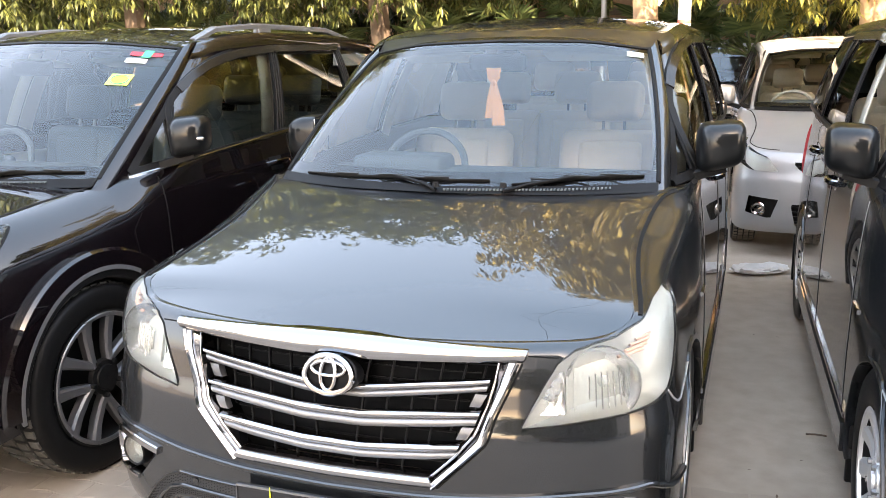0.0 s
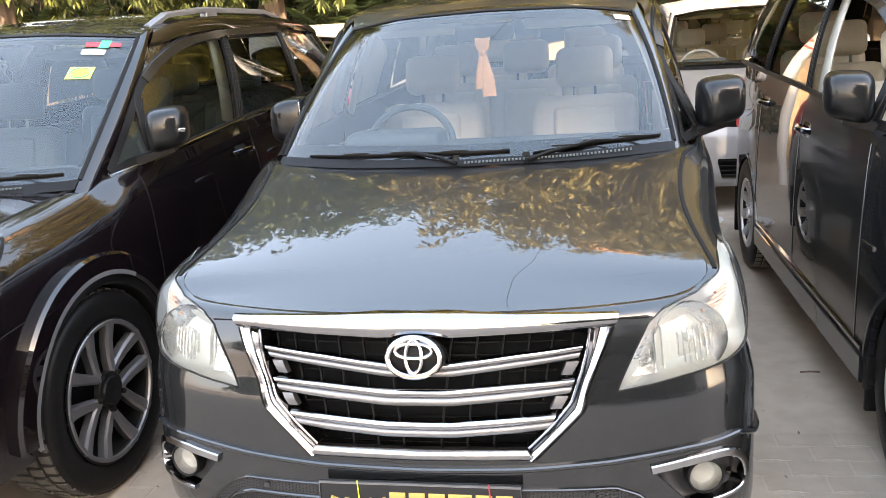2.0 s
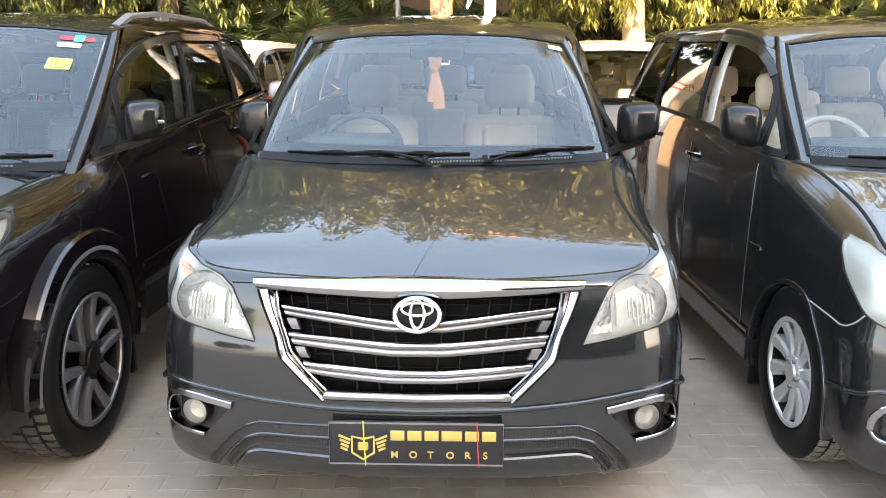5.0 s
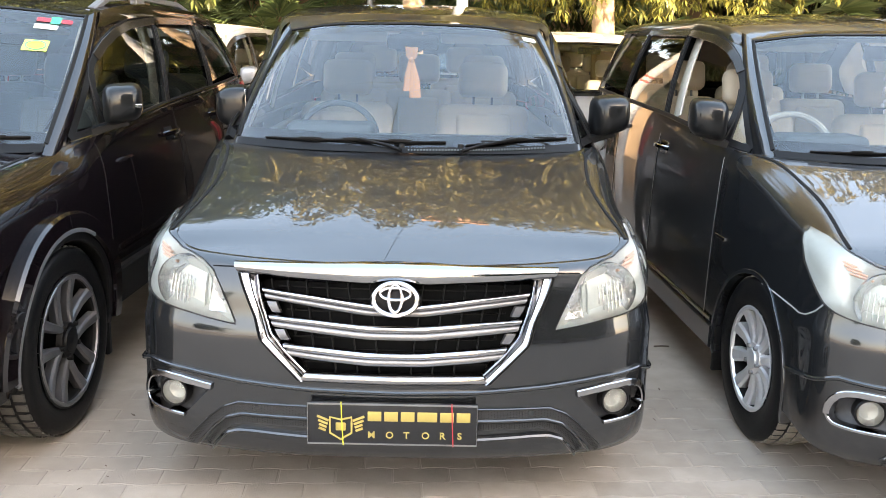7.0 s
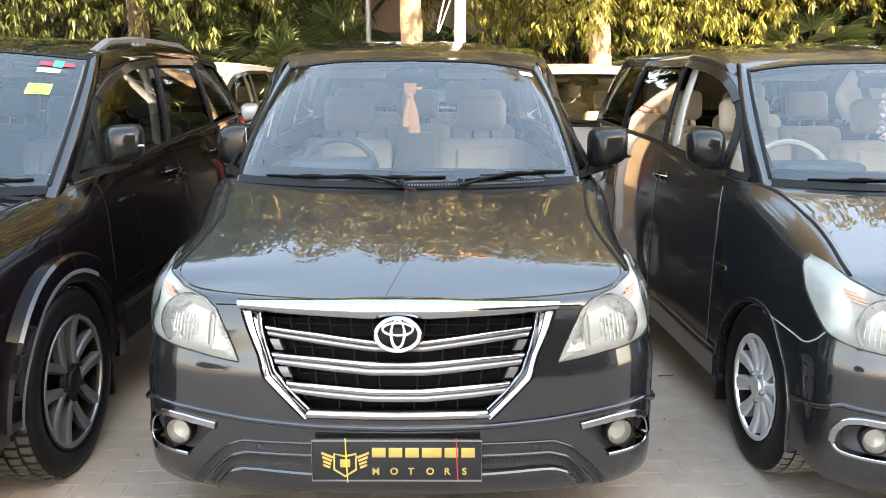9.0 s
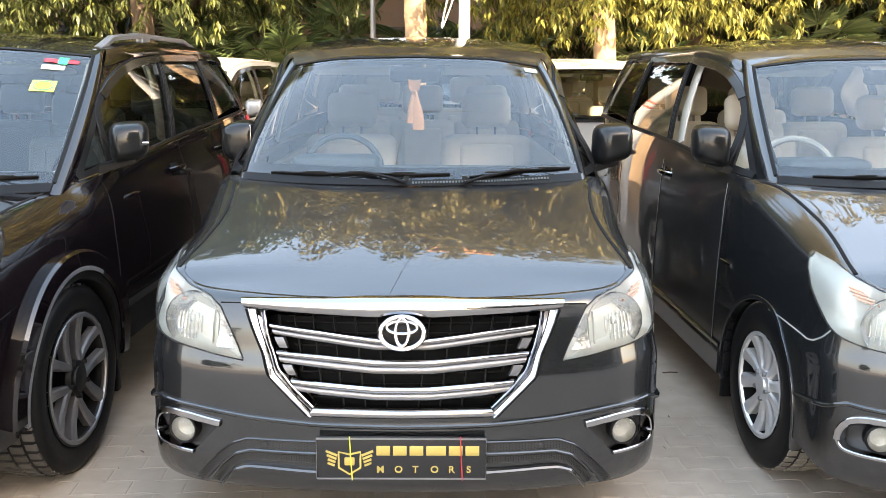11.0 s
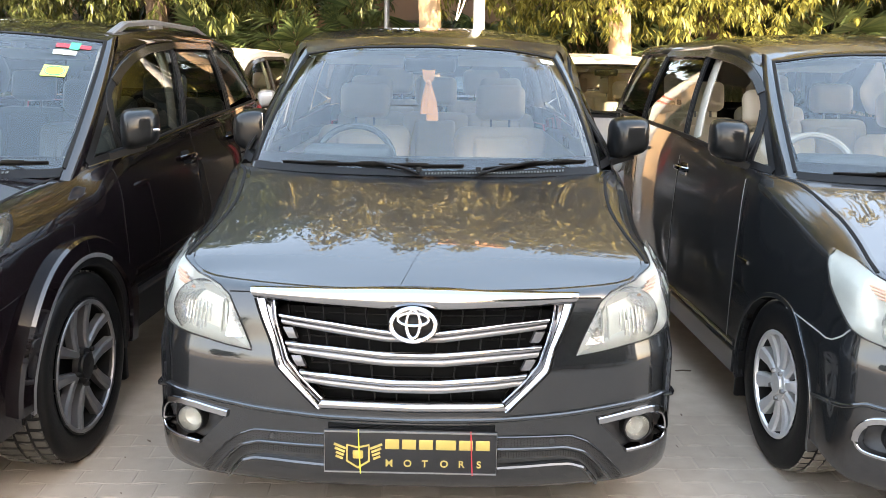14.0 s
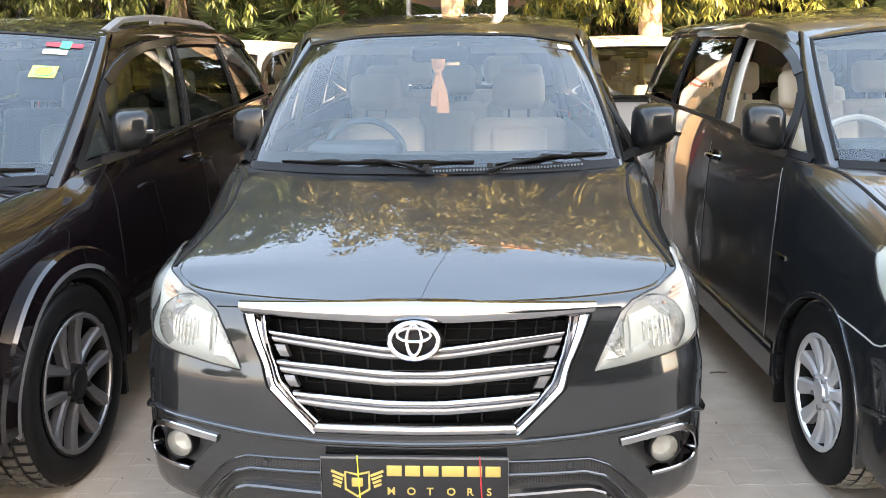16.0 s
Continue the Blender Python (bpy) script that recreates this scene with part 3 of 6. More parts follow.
def cabin_parts(car, cb, paint, spec):
    """Windscreen, pillars, side windows, roof. Indices: 2 screen edge, 3 rear of the front pillar, 4 door edge, 5-6, 7-8 pillars, 9-10 tail."""
    last = len(cb.pairs) - 1
    spec_glass = spec.get("glass", SIDEGLASS)
    v, f = cb.patch(-2, 2, 0.0, 1.0, 32, 14)
    mesh_object("windscreen", v, f, WINDSCREEN, car, "clear windscreen glass reflecting sky")
    lo = [(-2, 0.07), (-1.7, 0.085), (0, 0.085), (1.7, 0.085), (2, 0.07)]
    v, f = ruled(cb, [(-2, 0), (2, 0)], lo, 40, 3, -0.004)
    mesh_object("windscreen_border", v, f, BLACK, car)
    v, f = ruled(cb, [(-2, 0.965), (2, 0.965)], [(-2, 1), (2, 1)], 30, 2, -0.004)
    mesh_object("windscreen_border", v, f, BLACK, car)
    for sg in (-1, 1):
        v, f = ruled(cb, [(sg * 1.86, 0.08), (sg * 1.93, 0.25), (sg * 1.95, 0.97)], [(sg * 2, 0.08), (sg * 2, 0.3), (sg * 2, 0.97)], 20, 3, -0.004)
        mesh_object("windscreen_border", v, f, BLACK, car)
        v, f = ribbon(cb, [(sg * 2.0, 0.0), (sg * 2.0, 1.0)], 0.016, 0.006, 20)
        mesh_object("screen_seal", v, f, BLACK, car)
    v, f = cb.roof()
    mesh_object("roof", v, f, spec.get("roof", paint), car)
    v, f = ribbon(cb, [(-2.1, 1.0), (2.1, 1.0)], 0.014, 0.004, 40)
    mesh_object("roof_seam", v, f, BLACK, car)
    T = spec["top"]
    for sg in (-1, 1):
        def q(pts):
            return [(sg * a, b) for a, b in pts]

        def put(name, lower, upper, mat, n=14, m=8, off=0.0, bow=0.0):
            vv, ff = ruled(cb, q(lower), q(upper), n, m, off, bow)
            return mesh_object(name, vv, ff, mat, car)
        put("front_pillar", [(2, -0.09), (2, 1)], [(3.08, -0.09), (3.08, 1)], paint, 16, 12, 0, 0.014)
        put("roof_side", [(3.0, T), (10, T)], [(3.0, 1.0), (10, 1.0)], paint, 50, 8, 0.004, 0.012)
        # quarter glass and its frame
        put("quarter_window", [(3.12, 0.04), (3.9, 0.04)], [(3.1, 0.44), (3.28, 0.44)], spec_glass, 8, 6, -0.006)
        for line in ([(3.1, 0.02), (3.1, 0.5)], [(3.1, 0.02), (4.0, 0.02)], [(3.85, 0.03), (3.22, 0.47)]):
            vv, ff = ribbon(cb, q(line), 0.036, 0.006, 16)
            mesh_object("window_frame", vv, ff, BLACK, car)
        front = [(4.02, 0.0), (3.50, 0.28), (3.18, 0.45), (3.12, 0.52), (3.20, T * 0.72), (3.42, T * 0.84), (3.75, T * 0.93), (4.25, T)]
        put("window_corner", [(3.06, 0.50), (3.20, T * 0.72), (3.42, T * 0.84), (3.75, T * 0.93), (4.25, T)], [(3.06, T), (3.20, T), (3.42, T), (3.75, T), (4.25, T)], paint, 20, 4, 0.002)
        if sg not in spec.get("open", ()):
            put("door_window", [(4.02, 0.02), (3.5, 0.34), (3.2, 0.54), (3.2, T)], [(5, 0.02), (5, 0.36), (5, 0.56), (5, T)], spec_glass, 16, 10, -0.008)
        vv, ff = ribbon(cb, q(front), 0.034, 0.010, 30)
        mesh_object("door_frame", vv, ff, BLACK, car)
        for a, b in ((5, 6), (7, 8)):
            put("door_pillar", [(a, 0), (a, T)], [(b, 0), (b, T)], BLACK, 10, 4, 0.0)
            for k in range(3):
                uu = a + (b - a) * (0.2 + 0.3 * k)
                vv, ff = ribbon(cb, q([(uu, 0.02), (uu, T)]), 0.012, 0.008, 12)
                mesh_object("pillar_trim", vv, ff, BLACK, car)
        put("door_window", [(6, 0.02), (7, 0.02)], [(6, T), (7, T)], spec_glass, 14, 8, -0.008)
        put("rear_side_window", [(8, 0.05), (9, 0.12)], [(8, T), (9, T - 0.06)], spec_glass, 14, 8, -0.008)
        put("rear_pillar", [(9, 0), (9, 1)], [(10, 0), (10, 1)], paint, 12, 8)
        # belt strip and smoked rain visors
        vv, ff = ribbon(cb, q([(4.0, 0.0), (9, 0.0)]), 0.022, 0.010, 60, off=0.002)
        mesh_object("belt_strip", vv, ff, spec["belt"], car)
        for line in ([(3.22, T * 0.70), (3.44, T * 0.81), (3.78, T * 0.90), (4.3, T - 0.03), (5.2, T - 0.02), (5.4, T - 0.03)], [(5.6, T - 0.05), (5.8, T - 0.02), (7.2, T - 0.01), (7.4, T - 0.03)]):
            vv, ff = ribbon(cb, q(line), 0.040, 0.007, 36, off=0.008)
            mesh_object("rain_visor", vv, ff, VISOR, car, "smoked plastic rain visor")
        # tail
        put("tailgate_top", [(10, 0.90), (last, 0.90)], [(10, 1), (last, 1)], paint, 10, 3)
        put("tailgate_lower", [(10, 0.0), (last, 0.0)], [(10, 0.12), (last, 0.12)], paint, 10, 3)
        put("rear_window", [(10, 0.12), (last, 0.12)], [(10, 0.90), (last, 0.90)], spec_glass, 10, 6)


def cabin_inside(car, cb, wheel_mat, seat_mat, drv=-0.36, wheel_z=1.05, dash_z=1.07):
    """Dashboard, wheel, seats, visors, mirror and trim behind the glass."""
    bm = bmesh.new()
    box(bm, -0.72, 0.72, 1.16, 1.64, dash_z - 0.40, dash_z + 0.03, 0.05)
    box(bm, drv - 0.2, drv + 0.2, 1.40, 1.60, dash_z - 0.04, dash_z + 0.085, 0.035)
    box(bm, -0.14, 0.14, 1.50, 1.68, dash_z - 0.4, dash_z - 0.02, 0.03)
    part("dashboard", bm, DASH, car)
    bm = bmesh.new()
    box(bm, -0.80, 0.80, 1.15, 4.3, 0.30, 0.42, 0.02)
    part("cabin_floor", bm, DASH, car)
    for sg in (-1, 1):
        bm = bmesh.new()
        box(bm, sg * 0.775 - 0.02, sg * 0.775 + 0.02, 1.35, 4.2, 0.35, 1.04, 0.015)
        part("door_lining", bm, TRIM, car)
        vv, ff = ribbon(cb, [(sg * 5.1, 0.0), (sg * 5.1, 0.95)], 0.10, 0.004, 12, off=-0.05)
        mesh_object("pillar_lining", vv, ff, TRIM, car)
        vv, ff = ribbon(cb, [(sg * 2.55, 0.0), (sg * 2.55, 0.97)], 0.07, 0.004, 12, off=-0.035)
        mesh_object("pillar_lining", vv, ff, TRIM, car)
        bm = bmesh.new()
        box(bm, sg * 0.33 - 0.2, sg * 0.33 + 0.2, -0.01, 0.01, -0.08, 0.08, 0.01, pose(0, 1.97, 1.535, 78, 0, 0))
        part("sun_visor", bm, TRIM, car)
    v, f = cb.roof()
    v = [(p[0] * 0.93, p[1], p[2] - 0.035) for p in v]
    mesh_object("headlining", v, f, TRIM, car)
    bm = bmesh.new()
    box(bm, -0.12, 0.12, -0.02, 0.02, -0.035, 0.035, 0.018, pose(0.0, 1.66, 1.515, 12, 0, 0))
    part("rear_view_mirror", bm, BLACK, car)
    for x in (-0.37, 0.37):
        seat(car, x, 1.98, 0.54, 0.50, seat_mat)
    for x in (-0.42, 0.0, 0.42):
        seat(car, x, 2.95, 0.56, 0.44, seat_mat)
    for x in (-0.32, 0.32):
        seat(car, x, 3.75, 0.60, 0.5, seat_mat)
    steering_wheel(car, drv, 1.73, wheel_z, 62, wheel_mat)


def door_handle(car, sh, y, z, side, mat):
    h = new("door_handle")
    h.parent = car
    s = sh.s_y(y)
    pts = [(side * (s + d), z) for d in (-0.09, -0.06, -0.02, 0.03, 0.07, 0.09)]
    offs = (0.0, 0.028, 0.036, 0.036, 0.028, 0.0)
    path = [sh.at(a, b, o) for (a, b), o in zip(pts, offs)]
    v, f = sweep(path, [sh.normal(a, b) for a, b in pts], [(-0.013, -0.006), (-0.013, 0.004), (-0.007, 0.009), (0.007, 0.009), (0.013, 0.004), (0.013, -0.006)])
    mesh_object("grip", v, f, mat, h)
    v, f = slab(sh, [(side * (s - 0.06), z - 0.032), (side * (s + 0.05), z - 0.032)], [(side * (s - 0.06), z + 0.032), (side * (s + 0.05), z + 0.032)], 0.003, 8, 6)
    mesh_object("cup", v, f, mat if mat is CHROME else DARK, h)
    return h


def surface_strip(car, name, surf, keys, w, h, mat, n=40, off=0.0, label="", both=True):
    for sg in ((-1, 1) if both else (1,)):
        v, f = ribbon(surf, [(sg * a, b) for a, b in keys], w, h, n, off=off)
        mesh_object(name, v, f, mat, car, label)


def oval(cx, cz, rx, rz, n=36, a0=0.0, a1=360.0):
    return [(cx + rx * math.cos(radians(a0 + (a1 - a0) * i / n)), cz + rz * math.sin(radians(a0 + (a1 - a0) * i / n))) for i in range(n + 1)]


# ---------- grey people carrier ----------
VISOR = material("smoked_plastic", (0.012, 0.011, 0.010), 0.12, spec=0.3)
MESHMAT = material("intake_mesh", (0.03, 0.03, 0.031), 0.5, 0.3, vary=0.3, scale=60)
LENS = glass_material("lamp_lens", (0.95, 0.96, 0.95), 1.35, 0.05)
REFLECTOR = material("lamp_reflector", (0.66, 0.67, 0.68), 0.16, 1.0, rough_vary=0.08, scale=40, bump=0.5, bump_scale=45)
FOGGLASS = material("fog_reflector", (0.34, 0.33, 0.30), 0.25, 0.3, vary=0.2, scale=40, bump=0.4, bump_scale=60)
LAMPGREY = material("lamp_housing", (0.42, 0.43, 0.40), 0.42, 0.22, vary=0.10, scale=25, bump=0.35, bump_scale=40)
AMBER = material("amber_lens", (0.50, 0.29, 0.20), 0.3, vary=0.2, scale=30)
PLATE_BLACK = material("plate_black", (0.012, 0.012, 0.013), 0.18, vary=0.3, scale=60, rough_vary=0.1)
GOLD = material("gold_paint", (0.42, 0.32, 0.09), 0.4, 0.3, vary=0.1, scale=40)
PEACH = material("peach_cloth", (0.92, 0.43, 0.19), 0.8, vary=0.15, scale=30, bump=0.3, bump_scale=120)
PAPER = material("sticker_paper", (0.52, 0.58, 0.53), 0.5, vary=0.08, scale=50)
BLOSSOM = material("pale_blossom", (0.80, 0.66, 0.62), 0.8, vary=0.2, scale=40)
YELLOW = material("sticker_yellow", (0.66, 0.66, 0.04), 0.45, vary=0.06, scale=60)
LIME = material("sticker_lime", (0.50, 0.66, 0.10), 0.45, vary=0.06, scale=60)
RED = material("red_plastic", (0.45, 0.02, 0.03), 0.4, vary=0.1, scale=40)
GREEN = material("green_plastic", (0.02, 0.35, 0.16), 0.4, vary=0.1, scale=40)

MPV_PLAN = [(0, 0.03), (0.30, 0.04), (0.54, 0.078), (0.73, 0.140), (0.842, 0.25), (0.874, 0.42), (0.873, 0.80), (0.873, 1.4), (0.873, 2.3), (0.870, 2.8), (0.862, 3.6), (0.825, 4.15), (0.72, 4.42), (0.4, 4.53), (0, 4.55)]
MPV_SHELL = Shell(
    MPV_PLAN,
    bottom=[(0, 0.215), (0.15, 0.207), (0.24, 0.215), (0.33, 0.245), (0.45, 0.27), (1.2, 0.265), (3.4, 0.265), (4.5, 0.3)],
    top=[(0.03, 0.838), (0.15, 0.855), (0.30, 0.890), (0.46, 0.927), (0.8, 1.015), (1.15, 1.095), (1.35, 1.10), (1.5, 1.118), (2.3, 1.168), (3.2, 1.188), (4.0, 1.203), (4.55, 1.205)],
    front_in=[(0.19, 0.05), (0.24, 0.012), (0.33, 0.0), (0.42, 0.004), (0.47, 0.007), (0.52, 0.012), (0.60, 0.020), (0.625, 0.024), (0.66, 0.036), (0.76, 0.057), (0.84, 0.09)],
    side_in=[(0.19, 0.022), (0.225, 0.004), (0.28, -0.002), (0.5, -0.002), (0.75, 0.004), (0.95, 0.020), (1.1, 0.042), (1.2, 0.062)],
    roll=[(0.03, 0.03), (0.15, 0.04), (0.3, 0.06), (0.55, 0.10), (0.8, 0.125), (1.05, 0.11), (1.25, 0.04), (1.6, 0.01), (4.55, 0.01)],
    roll_h=[(0.03, 0.02), (0.3, 0.05), (0.8, 0.10), (1.1, 0.09), (1.6, 0.02), (4.55, 0.02)],
    ridge=(0.15, 0.838, 1.22, 1.125, 0.036),
    nose=((0.60, 0.0), (0.675, 0.014), (0.75, 0.022), (0.82, 0.030), (0.88, 0.040), (0.95, 0.050), (1.1, 0.050)),
    nose_y=((0.2, 1.0), (0.55, 1.0), (0.9, 0.6), (1.25, 0.0), (4.6, 0.0)))
MPV_CABIN = Cabin([
    ((0, 0.98, 1.105), (0, 1.71, 1.60)), ((0.385, 1.03, 1.11), (0.325, 1.73, 1.592)), ((0.711, 1.16, 1.118), (0.587, 1.81, 1.558)),
    ((0.742, 1.27, 1.09), (0.609, 1.90, 1.592)), ((0.815, 1.44, 1.115), (0.635, 2.02, 1.628)), ((0.825, 2.26, 1.165), (0.65, 2.42, 1.668)),
    ((0.825, 2.36, 1.168), (0.65, 2.50, 1.668)), ((0.825, 3.18, 1.185), (0.65, 3.18, 1.662)), ((0.825, 3.30, 1.187), (0.65, 3.28, 1.66)),
    ((0.80, 4.10, 1.20), (0.635, 3.95, 1.645)), ((0.70, 4.40, 1.20), (0.57, 4.15, 1.615)), ((0, 4.52, 1.20), (0, 4.25, 1.63))],
    0.02, [(1.71, 0.0), (1.81, 0.058), (1.86, 0.042), (2.02, 0.034), (2.42, 0.042), (3.5, 0.05), (4.25, 0.0)])
MPV_WHEEL = dict(n=10, phase=0.1, twin=(0,), w0=0.032, w1=0.066, spread=0.0, spoke=ALLOY, rim=ALLOY, hub=ALLOY, tread=TREAD)
MPV_ARCHES = [(0.83, 0.295, 0.378), (3.58, 0.295, 0.378)]
# outlines on the nose, as (distance round from the middle, height)
LAMP_LOW = [(0.518, 0.643), (0.606, 0.653), (0.693, 0.666), (0.80, 0.676), (0.855, 0.683), (0.91, 0.692), (0.965, 0.709), (1.055, 0.759), (1.15, 0.815), (1.205, 0.862), (1.235, 0.900)]
LAMP_TOP = [(0.518, 0.649), (0.545, 0.700), (0.575, 0.753), (0.610, 0.804), (0.657, 0.832), (0.72, 0.845), (0.805, 0.856), (0.92, 0.879), (1.00, 0.894), (1.10, 0.910), (1.235, 0.921)]
GRILLE_OUT = [(0.512, 0.800), (0.482, 0.740), (0.448, 0.672), (0.424, 0.602), (0.365, 0.545), (0.296, 0.478)]
GRILLE_IN = [(0.452, 0.800), (0.440, 0.745), (0.424, 0.695), (0.392, 0.620), (0.340, 0.560), (0.280, 0.504)]
FOG = [(0.592, 0.434), (0.70, 0.449), (0.80, 0.452), (0.858, 0.428), (0.880, 0.372), (0.868, 0.343), (0.84, 0.329), (0.692, 0.327)]


def softened(ring, rounds=2):
    """The same outline with its corners cut, apart from the first point."""
    for _ in range(rounds):
        out = [ring[0]]
        for (a, b), (c, d) in zip(ring[1:], ring[2:]):
            out += [(a * 0.75 + c * 0.25, b * 0.75 + d * 0.25), (a * 0.25 + c * 0.75, b * 0.25 + d * 0.75)]
        ring = [out[0], ring[1]] + out[1:] + [ring[-1]]
    return ring


FOG_EDGE = softened(FOG)


def emblem(car, sh):
    """The oval badge as plain rings."""
    e = new("badge")
    e.parent = car
    v, f = slab(sh, oval(0, 0.741, 0.079, 0.052, 24, 180, 360), oval(0, 0.741, 0.079, 0.052, 24, 180, 0), 0.022, 24, 6, -0.03, 2)
    mesh_object("backing", v, f, BLACK, e)
    for cx, cz, rx, rz, w in ((0, 0.741, 0.068, 0.0455, 0.014), (0, 0.743, 0.021, 0.039, 0.011), (0, 0.757, 0.048, 0.0165, 0.010)):
        v, f = ribbon(sh, oval(cx, cz, rx, rz)[:-1], w, 0.012, 48, closed=True, off=0.024)
        mesh_object("ring", v, f, CHROME, e, "polished chrome ring")


def headlamp(car, sh, sg):
    h = new("headlamp")
    h.parent = car
    low, top = [(sg * a, b) for a, b in LAMP_LOW], [(sg * a, b) for a, b in LAMP_TOP]
    deep = [(0.518, 0.012), (0.60, 0.045), (0.66, 0.055), (0.84, 0.055), (0.92, 0.028), (1.0, 0.014), (1.24, 0.007)]
    lo_, hi_ = sample(low, 40), sample(top, 40)
    vv, ff = [], []
    for p, q_ in zip(lo_, hi_):
        for k in range(11):
            c = p.lerp(q_, k / 10)
            d = curve(deep, abs(c.x)) * min(1.0, 0.12 + 5.0 * min(k, 10 - k) / 10)
            vv.append(sh.at(c.x, c.y, -d))
    for i in range(40):
        for k in range(10):
            ff.append((i * 11 + k, i * 11 + 11 + k, i * 11 + 12 + k, i * 11 + k + 1))
    mesh_object("housing", vv, ff, LAMPGREY, h, "silvery lamp housing")
    # main bowl and its slotted fins
    c, n = sh.at(sg * 0.755, 0.755, -0.05), sh.normal(sg * 0.70, 0.755)
    fr = Matrix.Translation(c) @ Vector((n.x * 0.4, -1, n.z * 0.2)).normalized().to_track_quat('X', 'Z').to_matrix().to_4x4()
    v, f = lathe([(0.015, -0.035), (0.045, -0.028), (0.072, -0.01), (0.090, 0.018), (0.095, 0.022), (0.097, 0.010)], 40)
    bowl = mesh_object("reflector", [fr @ Vector(p) for p in v], f, REFLECTOR, h, "mirror-bright reflector bowl")
    bm = bmesh.new()
    bmesh.ops.create_uvsphere(bm, u_segments=16, v_segments=10, radius=0.016, matrix=fr @ pose(0.0, 0, 0))
    part("bulb", bm, LAMPGREY, h)
    for k in range(4):
        a = 0.59 + 0.022 * k
        zt = min(0.80, 0.70 + 0.9 * (a - 0.56))
        v, f = slab(sh, [(sg * a, 0.676), (sg * (a + 0.005), 0.676)], [(sg * a, zt), (sg * (a + 0.005), zt)], 0.004, 2, 8, -0.03)
        nn = sh.normal(sg * a, 0.72)
        mesh_object("fin", [Vector(p) - nn * 0.045 for p in v], f, LAMPGREY, h)
    for k in range(7):
        a = 0.70 + 0.021 * k
        d = math.sqrt(max(0.0, 0.006 - (a - 0.763) ** 2))
        v, f = ribbon(sh, [(sg * a, 0.757 - d), (sg * a, 0.757 + d * 0.35)], 0.003, 0.004, 8, off=-0.034)
        mesh_object("fin", v, f, REFLECTOR, h)
    # clear cells of the inner corner
    for k in range(4):
        a = 0.545 + 0.012 * k
        v, f = ruled(sh, [(sg * (a + 0.02), 0.672), (sg * (a + 0.05), 0.674)], [(sg * (a + 0.02), 0.715 + 0.022 * k), (sg * (a + 0.045), 0.72 + 0.022 * k)], 3, 3, -0.032, -0.01)
        mesh_object("cell", v, f, REFLECTOR, h)
    for k in range(4):
        zz = 0.815 + 0.013 * k
        v, f = ribbon(sh, [(sg * (0.80 + 0.028 * k), zz), (sg * (0.905 + 0.018 * k), zz + 0.012)], 0.008, 0.008, 8, off=-0.02)
        mesh_object("indicator", v, f, AMBER, h, "amber indicator")
    v, f = ruled(sh, low, top, 36, 12, 0.004, 0.010)
    mesh_object("lens", v, f, LENS, h, "clear plastic lens")
    for line in (low[:-1], top[:-1]):
        v, f = ribbon(sh, line, 0.004, 0.003, 50)
        mesh_object("gasket", v, f, BLACK, h)


def fog_lamp(car, sh, sg):
    h = new("fog_lamp")
    h.parent = car
    pts = [(sg * a, b) for a, b in FOG]
    v, f = ruled(sh, [pts[0], pts[7], pts[6], pts[5]], [pts[0], pts[1], pts[2], pts[3], pts[4]], 20, 6, -0.03, -0.02)
    mesh_object("recess", v, f, MESHMAT, h)
    wall, ff = [], []
    edge = [(sg * a, b) for a, b in FOG_EDGE]
    ring = sample(edge + [edge[0]], 60)
    for p in ring:
        wall += [sh.point(p.x, p.y), sh.at(p.x, p.y, -0.035)]
    for i in range(60):
        ff.append((2 * i, 2 * i + 2, 2 * i + 3, 2 * i + 1))
    mesh_object("surround", wall, ff, MESHMAT, h)
    n_up = len(edge) * 6 // 10
    v, f = ribbon(sh, edge[:n_up], 0.024, 0.012, 80, base=-0.03)
    mesh_object("bezel", v, f, CHROME, h, "chrome bezel")
    v, f = ribbon(sh, edge[n_up - 1:], 0.013, 0.010, 60, base=-0.03)
    mesh_object("bezel", v, f, CHROME, h, "chrome bezel")
    c, n = sh.at(sg * 0.745, 0.391, -0.012), Vector((sg * 0.25, -1, 0.0)).normalized()
    fr = Matrix.Translation(c) @ n.to_track_quat('X', 'Z').to_matrix().to_4x4()
    v, f = lathe([(0.05, -0.03), (0.05, 0.004), (0.046, 0.008), (0.042, 0.006)], 36)
    mesh_object("rim", [fr @ Vector(p) for p in v], f, BLACK, h)
    v, f = lathe([(0.0005, -0.026), (0.012, -0.025), (0.030, -0.018), (0.042, 0.004)], 36)
    mesh_object("reflector", [fr @ Vector(p) for p in v], f, FOGGLASS, h)
    v, f = lathe([(0.043, 0.005), (0.032, 0.012), (0.016, 0.015), (0.0005, 0.016)], 36)
    mesh_object("lens", [fr @ Vector(p) for p in v], f, LENS, h)


